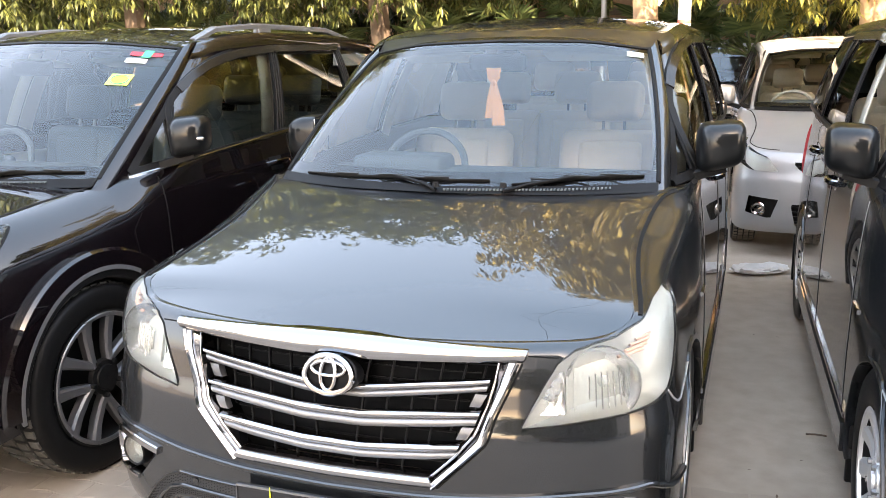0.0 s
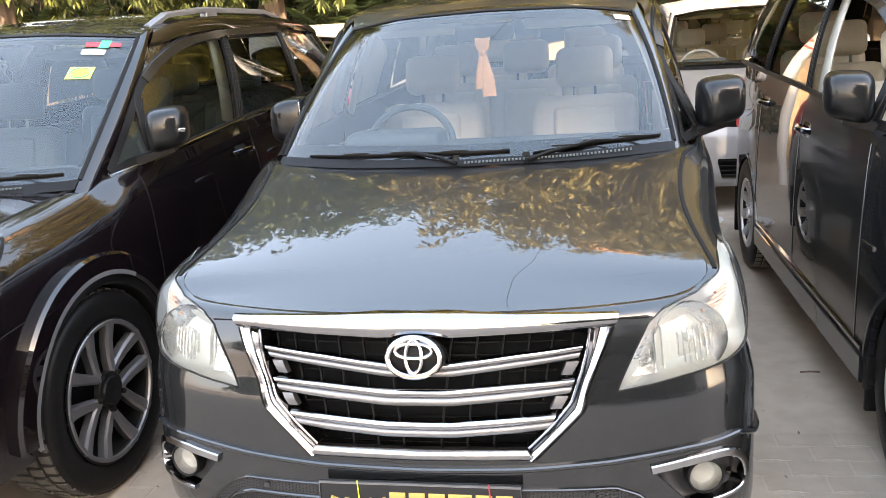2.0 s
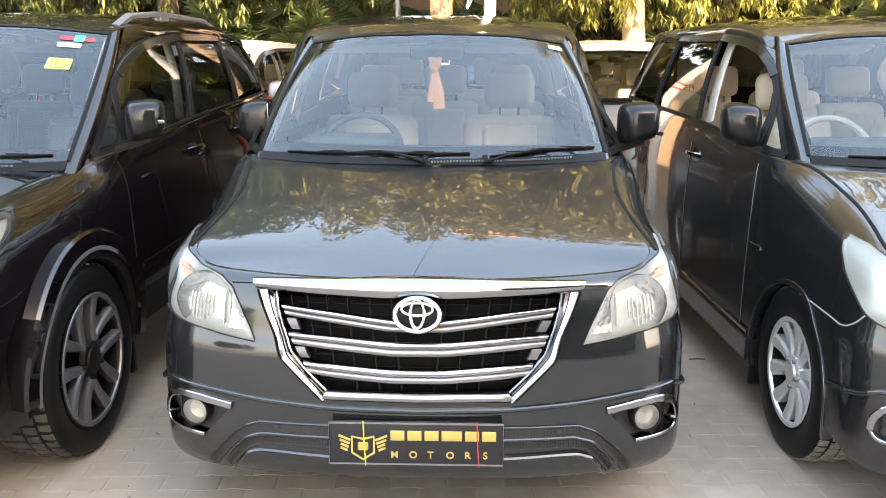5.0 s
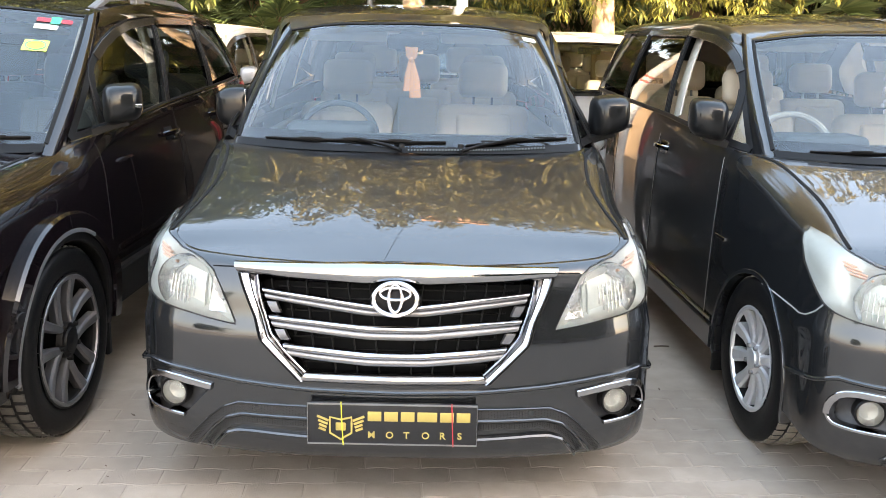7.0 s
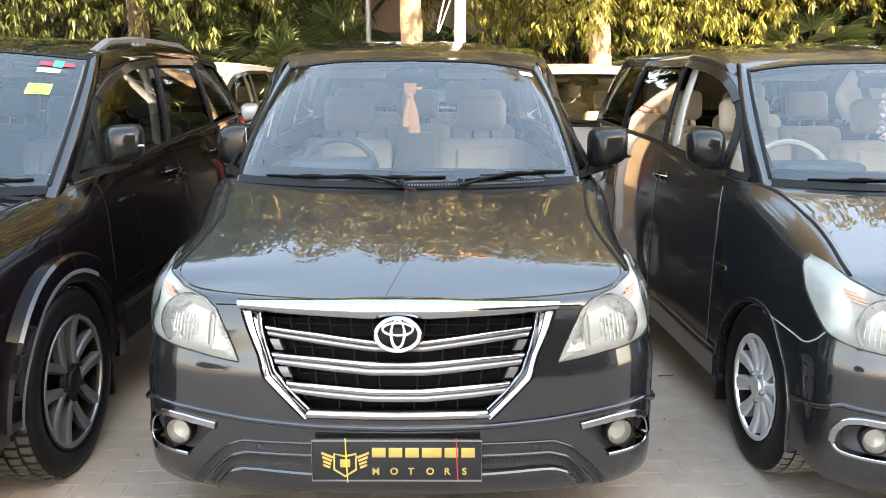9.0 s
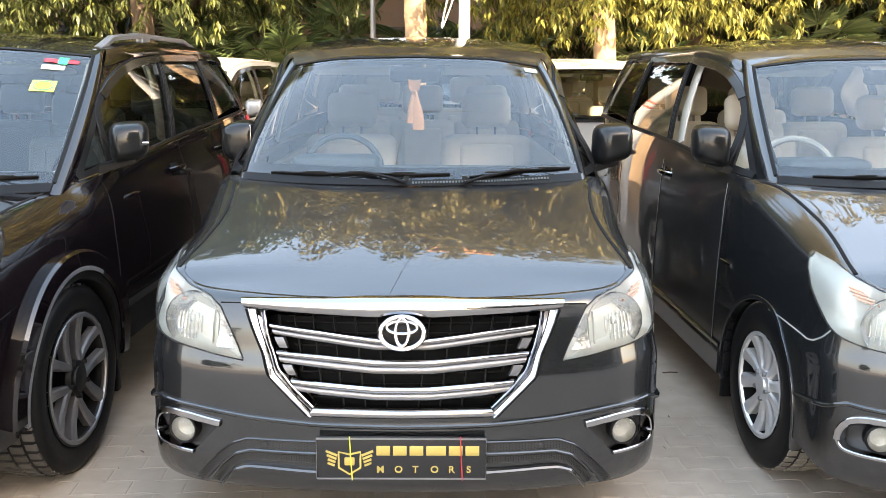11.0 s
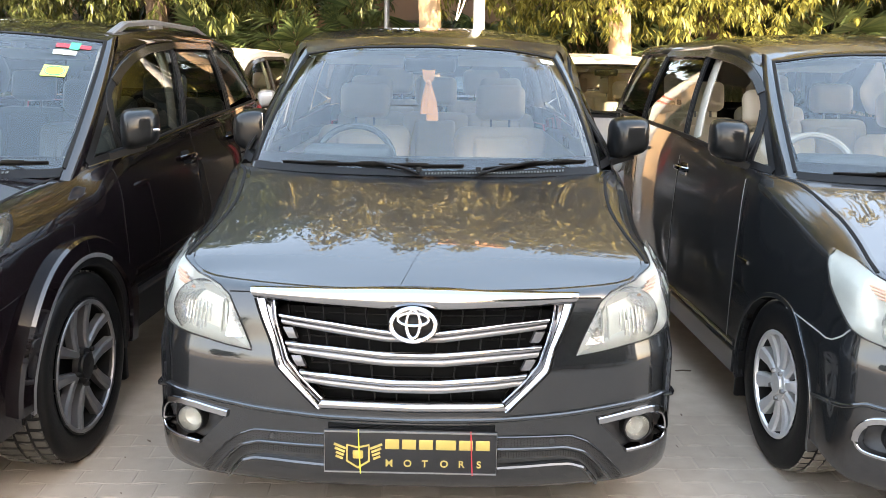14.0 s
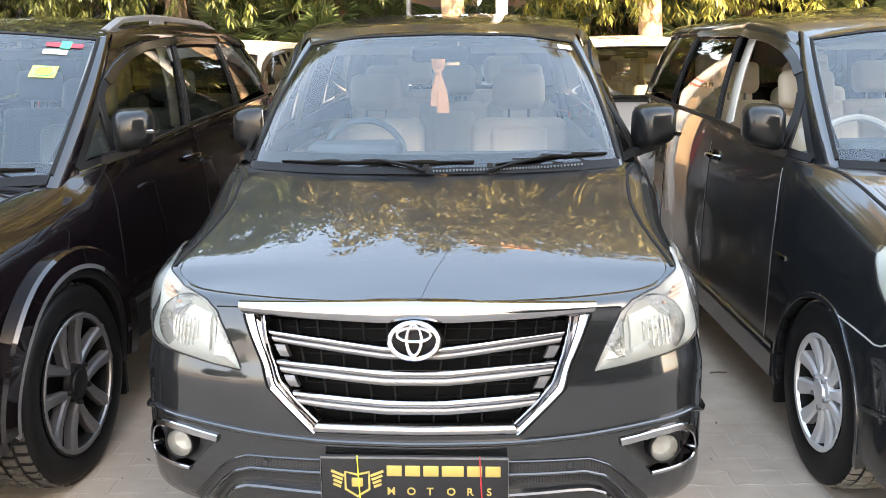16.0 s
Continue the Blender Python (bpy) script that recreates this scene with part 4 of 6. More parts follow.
def grille(car, sh):
    g = new("grille")
    g.parent = car
    v, f = ruled(sh, [(-0.29, 0.485), (0.29, 0.485)], [(-0.50, 0.80), (0.50, 0.80)], 16, 8, -0.10)
    mesh_object("radiator", v, f, DARK, g)
    for sg in (-1, 1):
        edge_in = [(sg * (a + 0.004), b) for a, b in GRILLE_IN]
        edge_out = [(sg * (a - 0.007), b) for a, b in GRILLE_OUT]
        lo, hi = sample(edge_out, 36), sample(edge_in, 36)
        vv, ff = [], []
        for p, q_ in zip(lo, hi):
            for k, o in ((0.0, 0.010), (0.45, 0.006), (0.5, -0.002), (1.0, -0.022), (1.0, -0.06)):
                c = p.lerp(q_, k)
                vv.append(sh.at(c.x, c.y, o))
        for i in range(36):
            for k in range(4):
                ff.append((i * 5 + k, i * 5 + 5 + k, i * 5 + 6 + k, i * 5 + 1 + k))
        mesh_object("frame_side", vv, ff, CHROME, g, "stepped chrome grille frame", 20)
        v, f = ribbon(sh, edge_out, 0.010, 0.017, 36, base=-0.03)
        mesh_object("frame_edge", v, f, CHROME, g, "chrome outer edge")
        v, f = ribbon(sh, edge_in, 0.006, 0.006, 36, base=-0.03, off=-0.012)
        mesh_object("frame_edge", v, f, CHROME, g, "chrome inner edge")
        v, f = ribbon(sh, [(sg * (a + 0.006), b) for a, b in GRILLE_OUT], 0.006, 0.006, 30)
        mesh_object("frame_seam", v, f, DARK, g)
    v, f = slab(sh, [(-0.296, 0.478), (0, 0.474), (0.296, 0.478)], [(-0.28, 0.506), (0, 0.502), (0.28, 0.506)], 0.016, 30, 8, -0.05, 3)
    mesh_object("frame_lower", v, f, CHROME, g, "chrome grille frame")
    # three winged bars, chrome above and satin below
    for e, zt, zb, ct, cb_ in ((0.434, 0.760, 0.726, 0.722, 0.684), (0.408, 0.677, 0.640, 0.655, 0.612), (0.356, 0.592, 0.553, 0.571, 0.528)):
        e2 = e - 0.016
        b = new("bar")
        b.parent = g
        up = [(-e, zt), (-0.26, (zt * 0.5 + ct * 0.5) + 0.003), (-0.085, ct), (0.085, ct), (0.26, (zt * 0.5 + ct * 0.5) + 0.003), (e, zt)]
        lo = [(-e2, zb), (-0.26, (zb + cb_) / 2 + 0.002), (-0.085, cb_), (0.085, cb_), (0.26, (zb + cb_) / 2 + 0.002), (e2, zb)]
        mid = [((p[0] + q_[0]) / 2, p[1] * 0.56 + q_[1] * 0.44) for p, q_ in zip(up, lo)]
        for nm, l_, u_, mt, o in (("chrome_edge", mid, up, CHROME, -0.012), ("satin_band", lo, [(a, z - 0.002) for a, z in mid], SATIN, -0.020)):
            v, f = slab(sh, l_, u_, 0.012, 44, 5, -0.03, 3)
            nrm = sh.normal(0, 0.6)
            mesh_object(nm, [Vector(p) - nrm * 0.016 + nrm * (o + 0.012) for p in v], f, mt, b)
    for sg in (-1, 1):
        for k, s0 in enumerate((0.07, 0.14, 0.21, 0.28, 0.345, 0.40)):
            z0 = 0.50 if s0 < 0.27 else (0.55 if s0 < 0.34 else 0.62)
            v, f = ribbon(sh, [(sg * (s0 - 0.02), z0), (sg * (s0 + 0.018), 0.795)], 0.005, 0.006, 8, off=-0.045)
            mesh_object("rib", v, f, BLACK, g)
        for a, z0, z1 in ((0.405, 0.685, 0.718), (0.372, 0.600, 0.632)):
            v, f = slab(sh, [(sg * (a - 0.028), z0), (sg * a, z0)], [(sg * (a - 0.012), z1), (sg * (a + 0.02), z1)], 0.004, 3, 3, -0.02)
            nn = sh.normal(sg * a, z0)
            mesh_object("end_block", [Vector(p) - nn * 0.03 for p in v], f, MACHINED, g)
    for k in range(7):
        z = 0.775 - 0.042 * k
        v, f = ribbon(sh, [(-0.40 + 0.016 * k, z), (0.40 - 0.016 * k, z)], 0.004, 0.004, 14, off=-0.07)
        mesh_object("rib", v, f, BLACK, g)
    v, f = slab(sh, [(-0.52, 0.803), (-0.25, 0.793), (-0.10, 0.787), (0, 0.790), (0.10, 0.787), (0.25, 0.793), (0.52, 0.803)],
                [(-0.535, 0.829), (-0.25, 0.834), (-0.12, 0.838), (0, 0.839), (0.12, 0.838), (0.25, 0.834), (0.535, 0.829)], 0.026, 60, 9, -0.03, 2)
    mesh_object("top_bar", v, f, CHROME, g, "wide chrome bar above the grille")
    emblem(car, sh)


def low_intake(car, sh):
    it = new("lower_intake")
    it.parent = car
    for sg in (-1, 1):
        a = [(0.685, 0.226), (0.60, 0.315), (0.555, 0.352), (0.50, 0.374), (0.27, 0.376), (0.0, 0.374)]
        b = [(0.615, 0.235), (0.565, 0.295), (0.53, 0.325), (0.47, 0.338), (0.27, 0.336), (0.0, 0.334)]
        for nm, keys, w, h, mt in (("mesh_strip", a, 0.034, 0.002, MESHMAT), ("mesh_strip", b, 0.026, 0.002, MESHMAT)):
            v, f = ribbon(sh, [(sg * p, z) for p, z in keys], w, h, 50)
            mesh_object(nm, v, f, mt, it, "dark mesh strip")
        v, f = ribbon(sh, [(sg * p, z + 0.0195) for p, z in a], 0.006, 0.008, 50)
        mesh_object("edge", v, f, PAINT_GREY, it)
        mid = [((p[0] + q_[0]) / 2, (p[1] + q_[1]) / 2) for p, q_ in zip(a, b)]
        v, f = ribbon(sh, mid, 0.012, 0.012, 50) if sg > 0 else ribbon(sh, mirrored(mid), 0.012, 0.012, 50)
        mesh_object("divider", v, f, PAINT_GREY, it)
        lip = [(0.60, 0.222), (0.545, 0.286), (0.50, 0.302), (0.44, 0.303), (0.27, 0.296), (0.0, 0.292)]
        v, f = ribbon(sh, [(sg * p, z) for p, z in lip], 0.012, 0.017, 50)
        mesh_object("lip", v, f, PAINT_GREY, it)
        # honeycomb ridges of the mesh
        bm = bmesh.new()
        for keys, w in ((a, 0.015), (b, 0.011)):
            pts = sample(keys[:5], 46)
            for i, p in enumerate(pts):
                for r in (-0.6, 0.0, 0.6):
                    d = sh.at(sg * p.x, p.y + r * w + (0.003 if i % 2 else 0), 0.002)
                    bmesh.ops.create_cone(bm, cap_ends=True, segments=5, radius1=0.0036, radius2=0.0016, depth=0.004, matrix=Matrix.Translation(d) @ Matrix.Rotation(radians(90), 4, 'X'))
        tagged(part("mesh_texture", bm, BLACK, it), kind="stuff")
    for sg in (-1, 1):
        c = sh.at(sg * 0.44, 0.378, 0.002)
        bm2 = bmesh.new()
        bmesh.ops.create_cone(bm2, cap_ends=True, segments=20, radius1=0.010, radius2=0.009, depth=0.01, matrix=Matrix.Translation(c) @ Matrix.Rotation(radians(90), 4, 'X'))
        part("parking_sensor", bm2, PAINT_GREY, it)


def lettering(name, words, size, m, mat, parent):
    """Flat raised lettering in the built-in font."""
    cu = bpy.data.curves.new(name, 'FONT')
    cu.body, cu.size, cu.extrude, cu.offset = words, size, 0.0012, 0.0006
    tmp = bpy.data.objects.new(name, cu)
    me = bpy.data.meshes.new_from_object(tmp)
    bpy.data.objects.remove(tmp)
    me.transform(m)
    me.materials.clear()
    me.materials.append(mat)
    ob = new(name, me)
    ob.parent = parent
    return ob


def name_plate(m):
    """Dealer's plate: black with gold shapes, a silver edge and two rubber bands."""
    p = thing("name_plate", "black name plate with gold shapes and silver edge", "name plate", m)
    W, H = 0.268, 0.069
    bm = bmesh.new()
    box(bm, -W, W, -0.006, 0.006, -H, H, 0.003)
    part("board", bm, PLATE_BLACK, p)
    for x0, x1, z0, z1 in ((-W, W, H - 0.006, H - 0.001), (-W, W, -H + 0.001, -H + 0.005), (-W + 0.001, -W + 0.004, -H + 0.004, H - 0.006), (W - 0.004, W - 0.001, -H + 0.004, H - 0.006)):
        bm = bmesh.new()
        box(bm, x0 + 0.002, x1 - 0.002, -0.010, -0.0055, z0, z1)
        part("border", bm, SATIN, p, "silver border line")
    x = -0.078
    for k in range(6):
        w = 0.047 if k != 3 else 0.066
        bm = bmesh.new()
        box(bm, x, x + w - 0.004, -0.0085, -0.005, 0.010, 0.042, 0.002)
        part("gold_block", bm, GOLD, p, "gold block")
        x += w + 0.005
    for k, ch in enumerate("MOTORS"):
        lettering("letter", ch, 0.031, pose(-0.078 + 0.0565 * k, -0.0065, -0.046, 90, 0, 0), GOLD, p)
    bm = bmesh.new()
    for ring in (((0.034, 0.0), (0.034, -0.030), (0.0, -0.052), (-0.034, -0.030), (-0.034, 0.022), (0.0, 0.014), (0.034, 0.022)),):
        pts = [(-0.162 + a, -0.007, b) for a, b in ring]
        v, f = sweep(pts, [(0, -1, 0)] * len(pts), [(-0.003, -0.001), (-0.003, 0.002), (0.003, 0.002), (0.003, -0.001)], closed=True)
        mesh_object("shield", v, f, GOLD, p, "gold shield outline")
    bm.free()
    bm = bmesh.new()
    box(bm, -0.178, -0.146, -0.0085, -0.005, -0.022, 0.004, 0.004)
    part("shield_mark", bm, GOLD, p)
    for sg in (-1, 1):
        for k in range(4):
            a0, b0 = 0.038 + 0.003 * k, 0.010 - 0.011 * k
            pts = [(-0.162 + sg * (a0 + d), -0.007, b0 + 0.42 * d) for d in (0.0, 0.014, 0.028 - 0.002 * k, 0.036 - 0.006 * k)]
            v, f = sweep(pts, [(0, -1, 0)] * 4, [(-0.0035, -0.001), (-0.0035, 0.002), (0.0035, 0.002), (0.0035, -0.001)])
            mesh_object("wing_bar", v, f, GOLD, p, "gold wing bar")
    for x, mt, nm in ((-0.158, YELLOW, "yellow rubber band"), (0.188, RED, "red rubber band")):
        v, f = tube([(x - 0.003, -0.009, H + 0.004), (x, -0.010, 0), (x + 0.004, -0.009, -H - 0.002)], 0.0018, 6)
        mesh_object("rubber_band", v, f, mt, p, nm)
    return p


def charm(m):
    """A knotted cloth hanging from the inside mirror."""
    c = thing("hanging_charm", "peach cloth charm knotted under the inside mirror", "charm", m)
    for dx, ln, w in ((-0.022, -0.19, 0.034), (0.018, -0.23, 0.040)):
        rows = []
        vv, ff = [], []
        for i in range(11):
            t = i / 10
            for j in range(9):
                a = 2 * math.pi * j / 9
                rr = w * (0.35 + 0.65 * min(1, 1.8 * t)) * (1 + 0.18 * math.sin(3 * a + 2 * t))
                vv.append((dx * (0.3 + t) + rr * math.cos(a), rr * 0.45 * math.sin(a), ln * t))
        for i in range(10):
            for j in range(9):
                ff.append((i * 9 + j, i * 9 + (j + 1) % 9, (i + 1) * 9 + (j + 1) % 9, (i + 1) * 9 + j))
        ff.append(tuple(range(90, 99)))
        mesh_object("tail", vv, ff, PEACH, c)
    for sg in (-1, 1):
        pts = [(0, 0, 0), (sg * 0.026, 0, 0.03), (sg * 0.032, 0, 0.075), (sg * 0.014, 0, 0.07), (0, 0, 0.012)]
        v, f = sweep(pts, [(0, -1, 0)] * 5, [(-0.014, -0.006), (-0.014, 0.006), (0.014, 0.006), (0.014, -0.006)])
        mesh_object("bow_loop", v, f, PEACH, c)
    bm = bmesh.new()
    bmesh.ops.create_uvsphere(bm, u_segments=12, v_segments=8, radius=0.018)
    part("knot", bm, PEACH, c)
    v, f = tube([(0, 0, 0.0), (0, 0.002, 0.06), (0.0, 0.01, 0.115)], 0.0015, 6)
    mesh_object("string", v, f, BLACK, c)


def garland(m):
    """A string of pale cloth flowers hanging from the inside mirror."""
    g = thing("hanging_garland", "pale pink flower garland hanging from the inside mirror", "garland", m)
    v, f = tube([(0, 0, 0.06), (0, 0.002, -0.05), (0.004, 0, -0.20)], 0.0012, 5)
    mesh_object("string", v, f, PAPER, g)
    rg = random.Random(21)
    for k in range(15):
        bm = bmesh.new()
        r = rg.uniform(0.009, 0.017)
        c = Vector((rg.uniform(-0.014, 0.014), rg.uniform(-0.012, 0.012), 0.02 - 0.015 * k))
        bmesh.ops.create_icosphere(bm, subdivisions=2, radius=r, matrix=Matrix.Translation(c))
        for w in bm.verts:
            w.co = c + (w.co - c) * (1 + 0.35 * noise.noise(w.co * 160))
        part("flower", bm, BLOSSOM, g)


def screen_sticker(name, car_m, cb, u0, u1, v0, v1, mat, label, off=0.003):
    v, f = cb.patch(u0, u1, v0, v1, 4, 3, off)
    mid = sum((Vector(p) for p in v), Vector()) / len(v)
    ob = mesh_object(name, [Vector(p) - mid for p in v], f, mat)
    ob.matrix_world = car_m @ Matrix.Translation(mid)
    return tagged(ob, label, "sticker")


def wipers(car, cb):
    for pts, arm in (([(-1.5, 0.01), (-0.9, 0.022), (-0.4, 0.032), (0.40, 0.03)], [(-0.05, -0.03), (-0.2, 0.0), (-0.5, 0.032)]),
                     ([(0.60, 0.008), (0.9, 0.025), (1.2, 0.04), (1.74, 0.04)], [(0.55, -0.035), (0.75, 0.0), (1.15, 0.04)])):
        w = new("wiper")
        w.parent = car
        v, f = ribbon(cb, pts, 0.006, 0.010, 24, off=0.002)
        mesh_object("blade", v, f, BLACK, w)
        v, f = ribbon(cb, arm, 0.010, 0.007, 16, off=0.012)
        mesh_object("arm", v, f, BLACK, w)
        p = cb.point(arm[0][0], 0.0) + Vector((0, -0.03, 0.012))
        bm = bmesh.new()
        bmesh.ops.create_cone(bm, cap_ends=True, segments=16, radius1=0.013, radius2=0.010, depth=0.016, matrix=Matrix.Translation(p))
        part("pivot", bm, BLACK, w)
        for t in (0.25, 0.5, 0.75):
            q_ = sample(pts, 4)[int(t * 4)]
            bm = bmesh.new()
            c = cb.point(q_.x, q_.y) + cb.normal(q_.x, q_.y) * 0.016
            box(bm, c.x - 0.045, c.x + 0.045, c.y - 0.003, c.y + 0.003, c.z - 0.003, c.z + 0.003)
            part("bridge", bm, BLACK, w)
    v, f = ruled(cb, [(-1.95, -0.055), (0, -0.035), (1.95, -0.055)], [(-1.97, 0.0), (0, 0.0), (1.97, 0.0)], 50, 3, 0.004)
    mesh_object("cowl", v, f, BLACK, car, "black plastic cowl")
    for k in range(46):
        p = cb.point(0.02 + 1.45 * k / 46, -0.02) + Vector((0, 0, 0.004))
        bm = bmesh.new()
        box(bm, p.x - 0.003, p.x + 0.003, p.y - 0.010, p.y + 0.010, p.z - 0.002, p.z + 0.004)
        part("cowl_slot", bm, DASH, car)


def people_carrier(m, label, open_side=(), folded=()):
    car = thing("people_carrier", label, "car", m, "parked cars")
    sh, cb = MPV_SHELL, MPV_CABIN
    bounds = [sh.s_y(1.32), sh.s_y(2.31), sh.s_y(3.24), sh.s_y(4.2)]
    lamp = LAMP_LOW + list(reversed(LAMP_TOP))
    hole = [(0, 0.49)] + [((a + c) / 2, (b + d) / 2) for (a, b), (c, d) in zip(reversed(GRILLE_OUT), reversed(GRILLE_IN))] + [(0.48, 0.815), (0, 0.815)]
    hole = [(-0.1, 0.49)] + hole[1:-1] + [(-0.1, 0.815)]
    panels = body_panels(car, sh, PAINT_GREY, MPV_ARCHES, [lamp, hole, FOG_EDGE], bounds, ["front_body", "front_door", "rear_door", "rear_quarter", "tailgate"])
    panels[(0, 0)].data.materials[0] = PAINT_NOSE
    bonnet(car, sh, PAINT_GREY, 1.2)
    # shut lines
    edge = [(s, sh.z_range(s)[1] - 0.002) for s in [0.98 + (sh.s_y(1.16) - 0.98) * i / 24 for i in range(25)]]
    surface_strip(car, "bonnet_gap", sh, edge, 0.012, 0.003, DARK, 50)
    surface_strip(car, "bonnet_gap", sh, [(0.532, 0.818), (0.612, 0.815)], 0.004, 0.002, DARK, 6)
    surface_strip(car, "wing_seam", sh, [(0.968, 0.706), (1.00, 0.675), (1.045, 0.650), (1.085, 0.643), (1.14, 0.648), (1.27, 0.652), (1.42, 0.655)], 0.005, 0.003, ALLOY, 24)
    for y in (1.32, 2.31, 3.24):
        s = sh.s_y(y)
        surface_strip(car, "door_gap", sh, [(s, 0.30), (s - 0.005, 0.6), (s, 0.85), (s + 0.03, 1.06)], 0.006, 0.0015, DARK, 24)
        surface_strip(car, "door_edge", sh, [(s + 0.007, 0.30), (s + 0.002, 0.6), (s + 0.007, 0.85), (s + 0.037, 1.06)], 0.004, 0.003, SATIN, 24)
    surface_strip(car, "bumper_crease", sh, [(0.0, 0.447), (0.264, 0.452), (0.49, 0.465), (0.68, 0.483), (0.785, 0.487), (0.856, 0.490), (0.928, 0.462), (sh.s_y(0.445), 0.435)], 0.014, 0.013, PAINT_GREY, 60)
    surface_strip(car, "sill_strip", sh, [(sh.s_y(1.22), 0.362), (sh.s_y(3.15), 0.362)], 0.020, 0.012, CHROME, 30, label="chrome sill strip")
    surface_strip(car, "side_step", sh, [(sh.s_y(1.20), 0.29), (sh.s_y(3.17), 0.29)], 0.10, 0.016, PAINT_GREY, 30)
    surface_strip(car, "wing_badge", sh, [(1.83, 0.732), (1.945, 0.732)], 0.016, 0.006, CHROME, 6, label="small chrome badge")
    for sg in (-1, 1):
        headlamp(car, sh, sg)
        fog_lamp(car, sh, sg)
        for ay, az, ar in MPV_ARCHES:
            wheel(car, sg * 0.758, ay - 0.01, 0.330, 0.205, 0.205, MPV_WHEEL, sg)
            wheel_well(car, ay, az, ar, 0.885, sg)
            pts = [(sg * sh.s_y(ay + ar * math.cos(radians(a))), az + ar * math.sin(radians(a))) for a in range(-12, 193, 6)]
            v, f = ribbon(sh, pts, 0.018, 0.005, 60, base=-0.03)
            mesh_object("arch_lip", v, f, PAINT_GREY, car)
            bm = bmesh.new()
            box(bm, sg * 0.765 - 0.1, sg * 0.765 + 0.1, ay + ar - 0.012, ay + ar + 0.012, 0.13, 0.42, 0.008)
            part("mud_flap", bm, RUBBER, car)
        for y, z in ((2.24, 1.0), (3.16, 1.03)):
            door_handle(car, sh, y, z, sg, CHROME)
        v, f = slab(sh, [(sg * sh.s_y(4.12), 0.78), (sg * sh.s_y(4.40), 0.78)], [(sg * sh.s_y(4.12), 1.08), (sg * sh.s_y(4.40), 1.08)], 0.015, 10, 10)
        mesh_object("tail_lamp", v, f, RED, car, "red tail lamp")
        mirror(car, 0.81 if sg not in folded else 0.775, 1.44, 1.130, sg, MIRROR_DIMMED, 0.17, 0.178, fold=86 if sg in folded else 12)
    grille(car, sh)
    low_intake(car, sh)
    cabin_parts(car, cb, PAINT_GREY, dict(top=0.86, belt=BLACK, open=open_side))
    cabin_inside(car, cb, DASH if not open_side else TRIM, BEIGE)
    wipers(car, cb)
    return car


# ---------- plum sport utility ----------
SUV_PLAN = [(0, 0.0), (0.35, 0.015), (0.62, 0.08), (0.80, 0.2), (0.895, 0.42), (0.93, 0.75), (0.945, 1.4), (0.945, 2.6), (0.93, 3.6), (0.88, 4.2), (0.72, 4.5), (0.4, 4.58), (0, 4.6)]
SUV_SHELL = Shell(
    SUV_PLAN,
    bottom=[(0, 0.25), (0.5, 0.28), (1.2, 0.36), (3.4, 0.36), (4.6, 0.40)],
    top=[(0, 0.95), (0.3, 0.985), (0.6, 1.02), (1.0, 1.06), (1.25, 1.085), (1.55, 1.115), (2.0, 1.15), (2.4, 1.178), (3.3, 1.215), (4.6, 1.24)],
    front_in=[(0.2, 0.06), (0.3, 0.01), (0.45, 0.0), (0.7, 0.03), (0.95, 0.1)],
    side_in=[(0.25, 0.04), (0.4, 0.02), (0.65, 0.0), (0.85, 0.012), (0.95, 0.02), (1.1, 0.055), (1.2, 0.075)],
    roll=[(0, 0.05), (0.5, 0.13), (0.9, 0.155), (1.12, 0.13), (1.3, 0.05), (1.6, 0.010), (4.6, 0.008)],
    roll_h=[(0, 0.05), (0.5, 0.17), (1.1, 0.18), (1.4, 0.08), (1.7, 0.02), (4.6, 0.02)],
    ridge=(0.14, 0.95, 1.25, 1.125, 0.03))
SUV_CABIN = Cabin([
    ((0, 0.96, 1.095), (0, 1.72, 1.635)), ((0.42, 1.01, 1.10), (0.36, 1.74, 1.625)), ((0.797, 1.15, 1.10), (0.695, 1.85, 1.595)),
    ((0.824, 1.26, 1.09), (0.711, 1.95, 1.620)), ((0.865, 1.60, 1.12), (0.728, 2.14, 1.648)), ((0.868, 2.32, 1.172), (0.725, 2.50, 1.67)),
    ((0.868, 2.42, 1.178), (0.725, 2.58, 1.67)), ((0.862, 3.16, 1.21), (0.705, 3.20, 1.66)), ((0.862, 3.26, 1.213), (0.705, 3.28, 1.658)),
    ((0.82, 3.95, 1.235), (0.67, 3.84, 1.62)), ((0.70, 4.40, 1.24), (0.57, 4.16, 1.58)), ((0, 4.55, 1.24), (0, 4.28, 1.60))],
    0.02, [(1.72, 0.0), (1.86, 0.070), (1.98, 0.053), (2.14, 0.05), (2.5, 0.045), (3.5, 0.045), (4.28, 0.0)])
SUV_WHEEL = dict(n=5, phase=0.02, twin=(-1, 1), w0=0.030, w1=0.052, spread=0.064, spoke=MACHINED, rim=BLACK, hub=BLACK, tread=TREAD_DARK)
SUV_ARCHES = [(0.94, 0.40, 0.392), (3.62, 0.40, 0.392)]


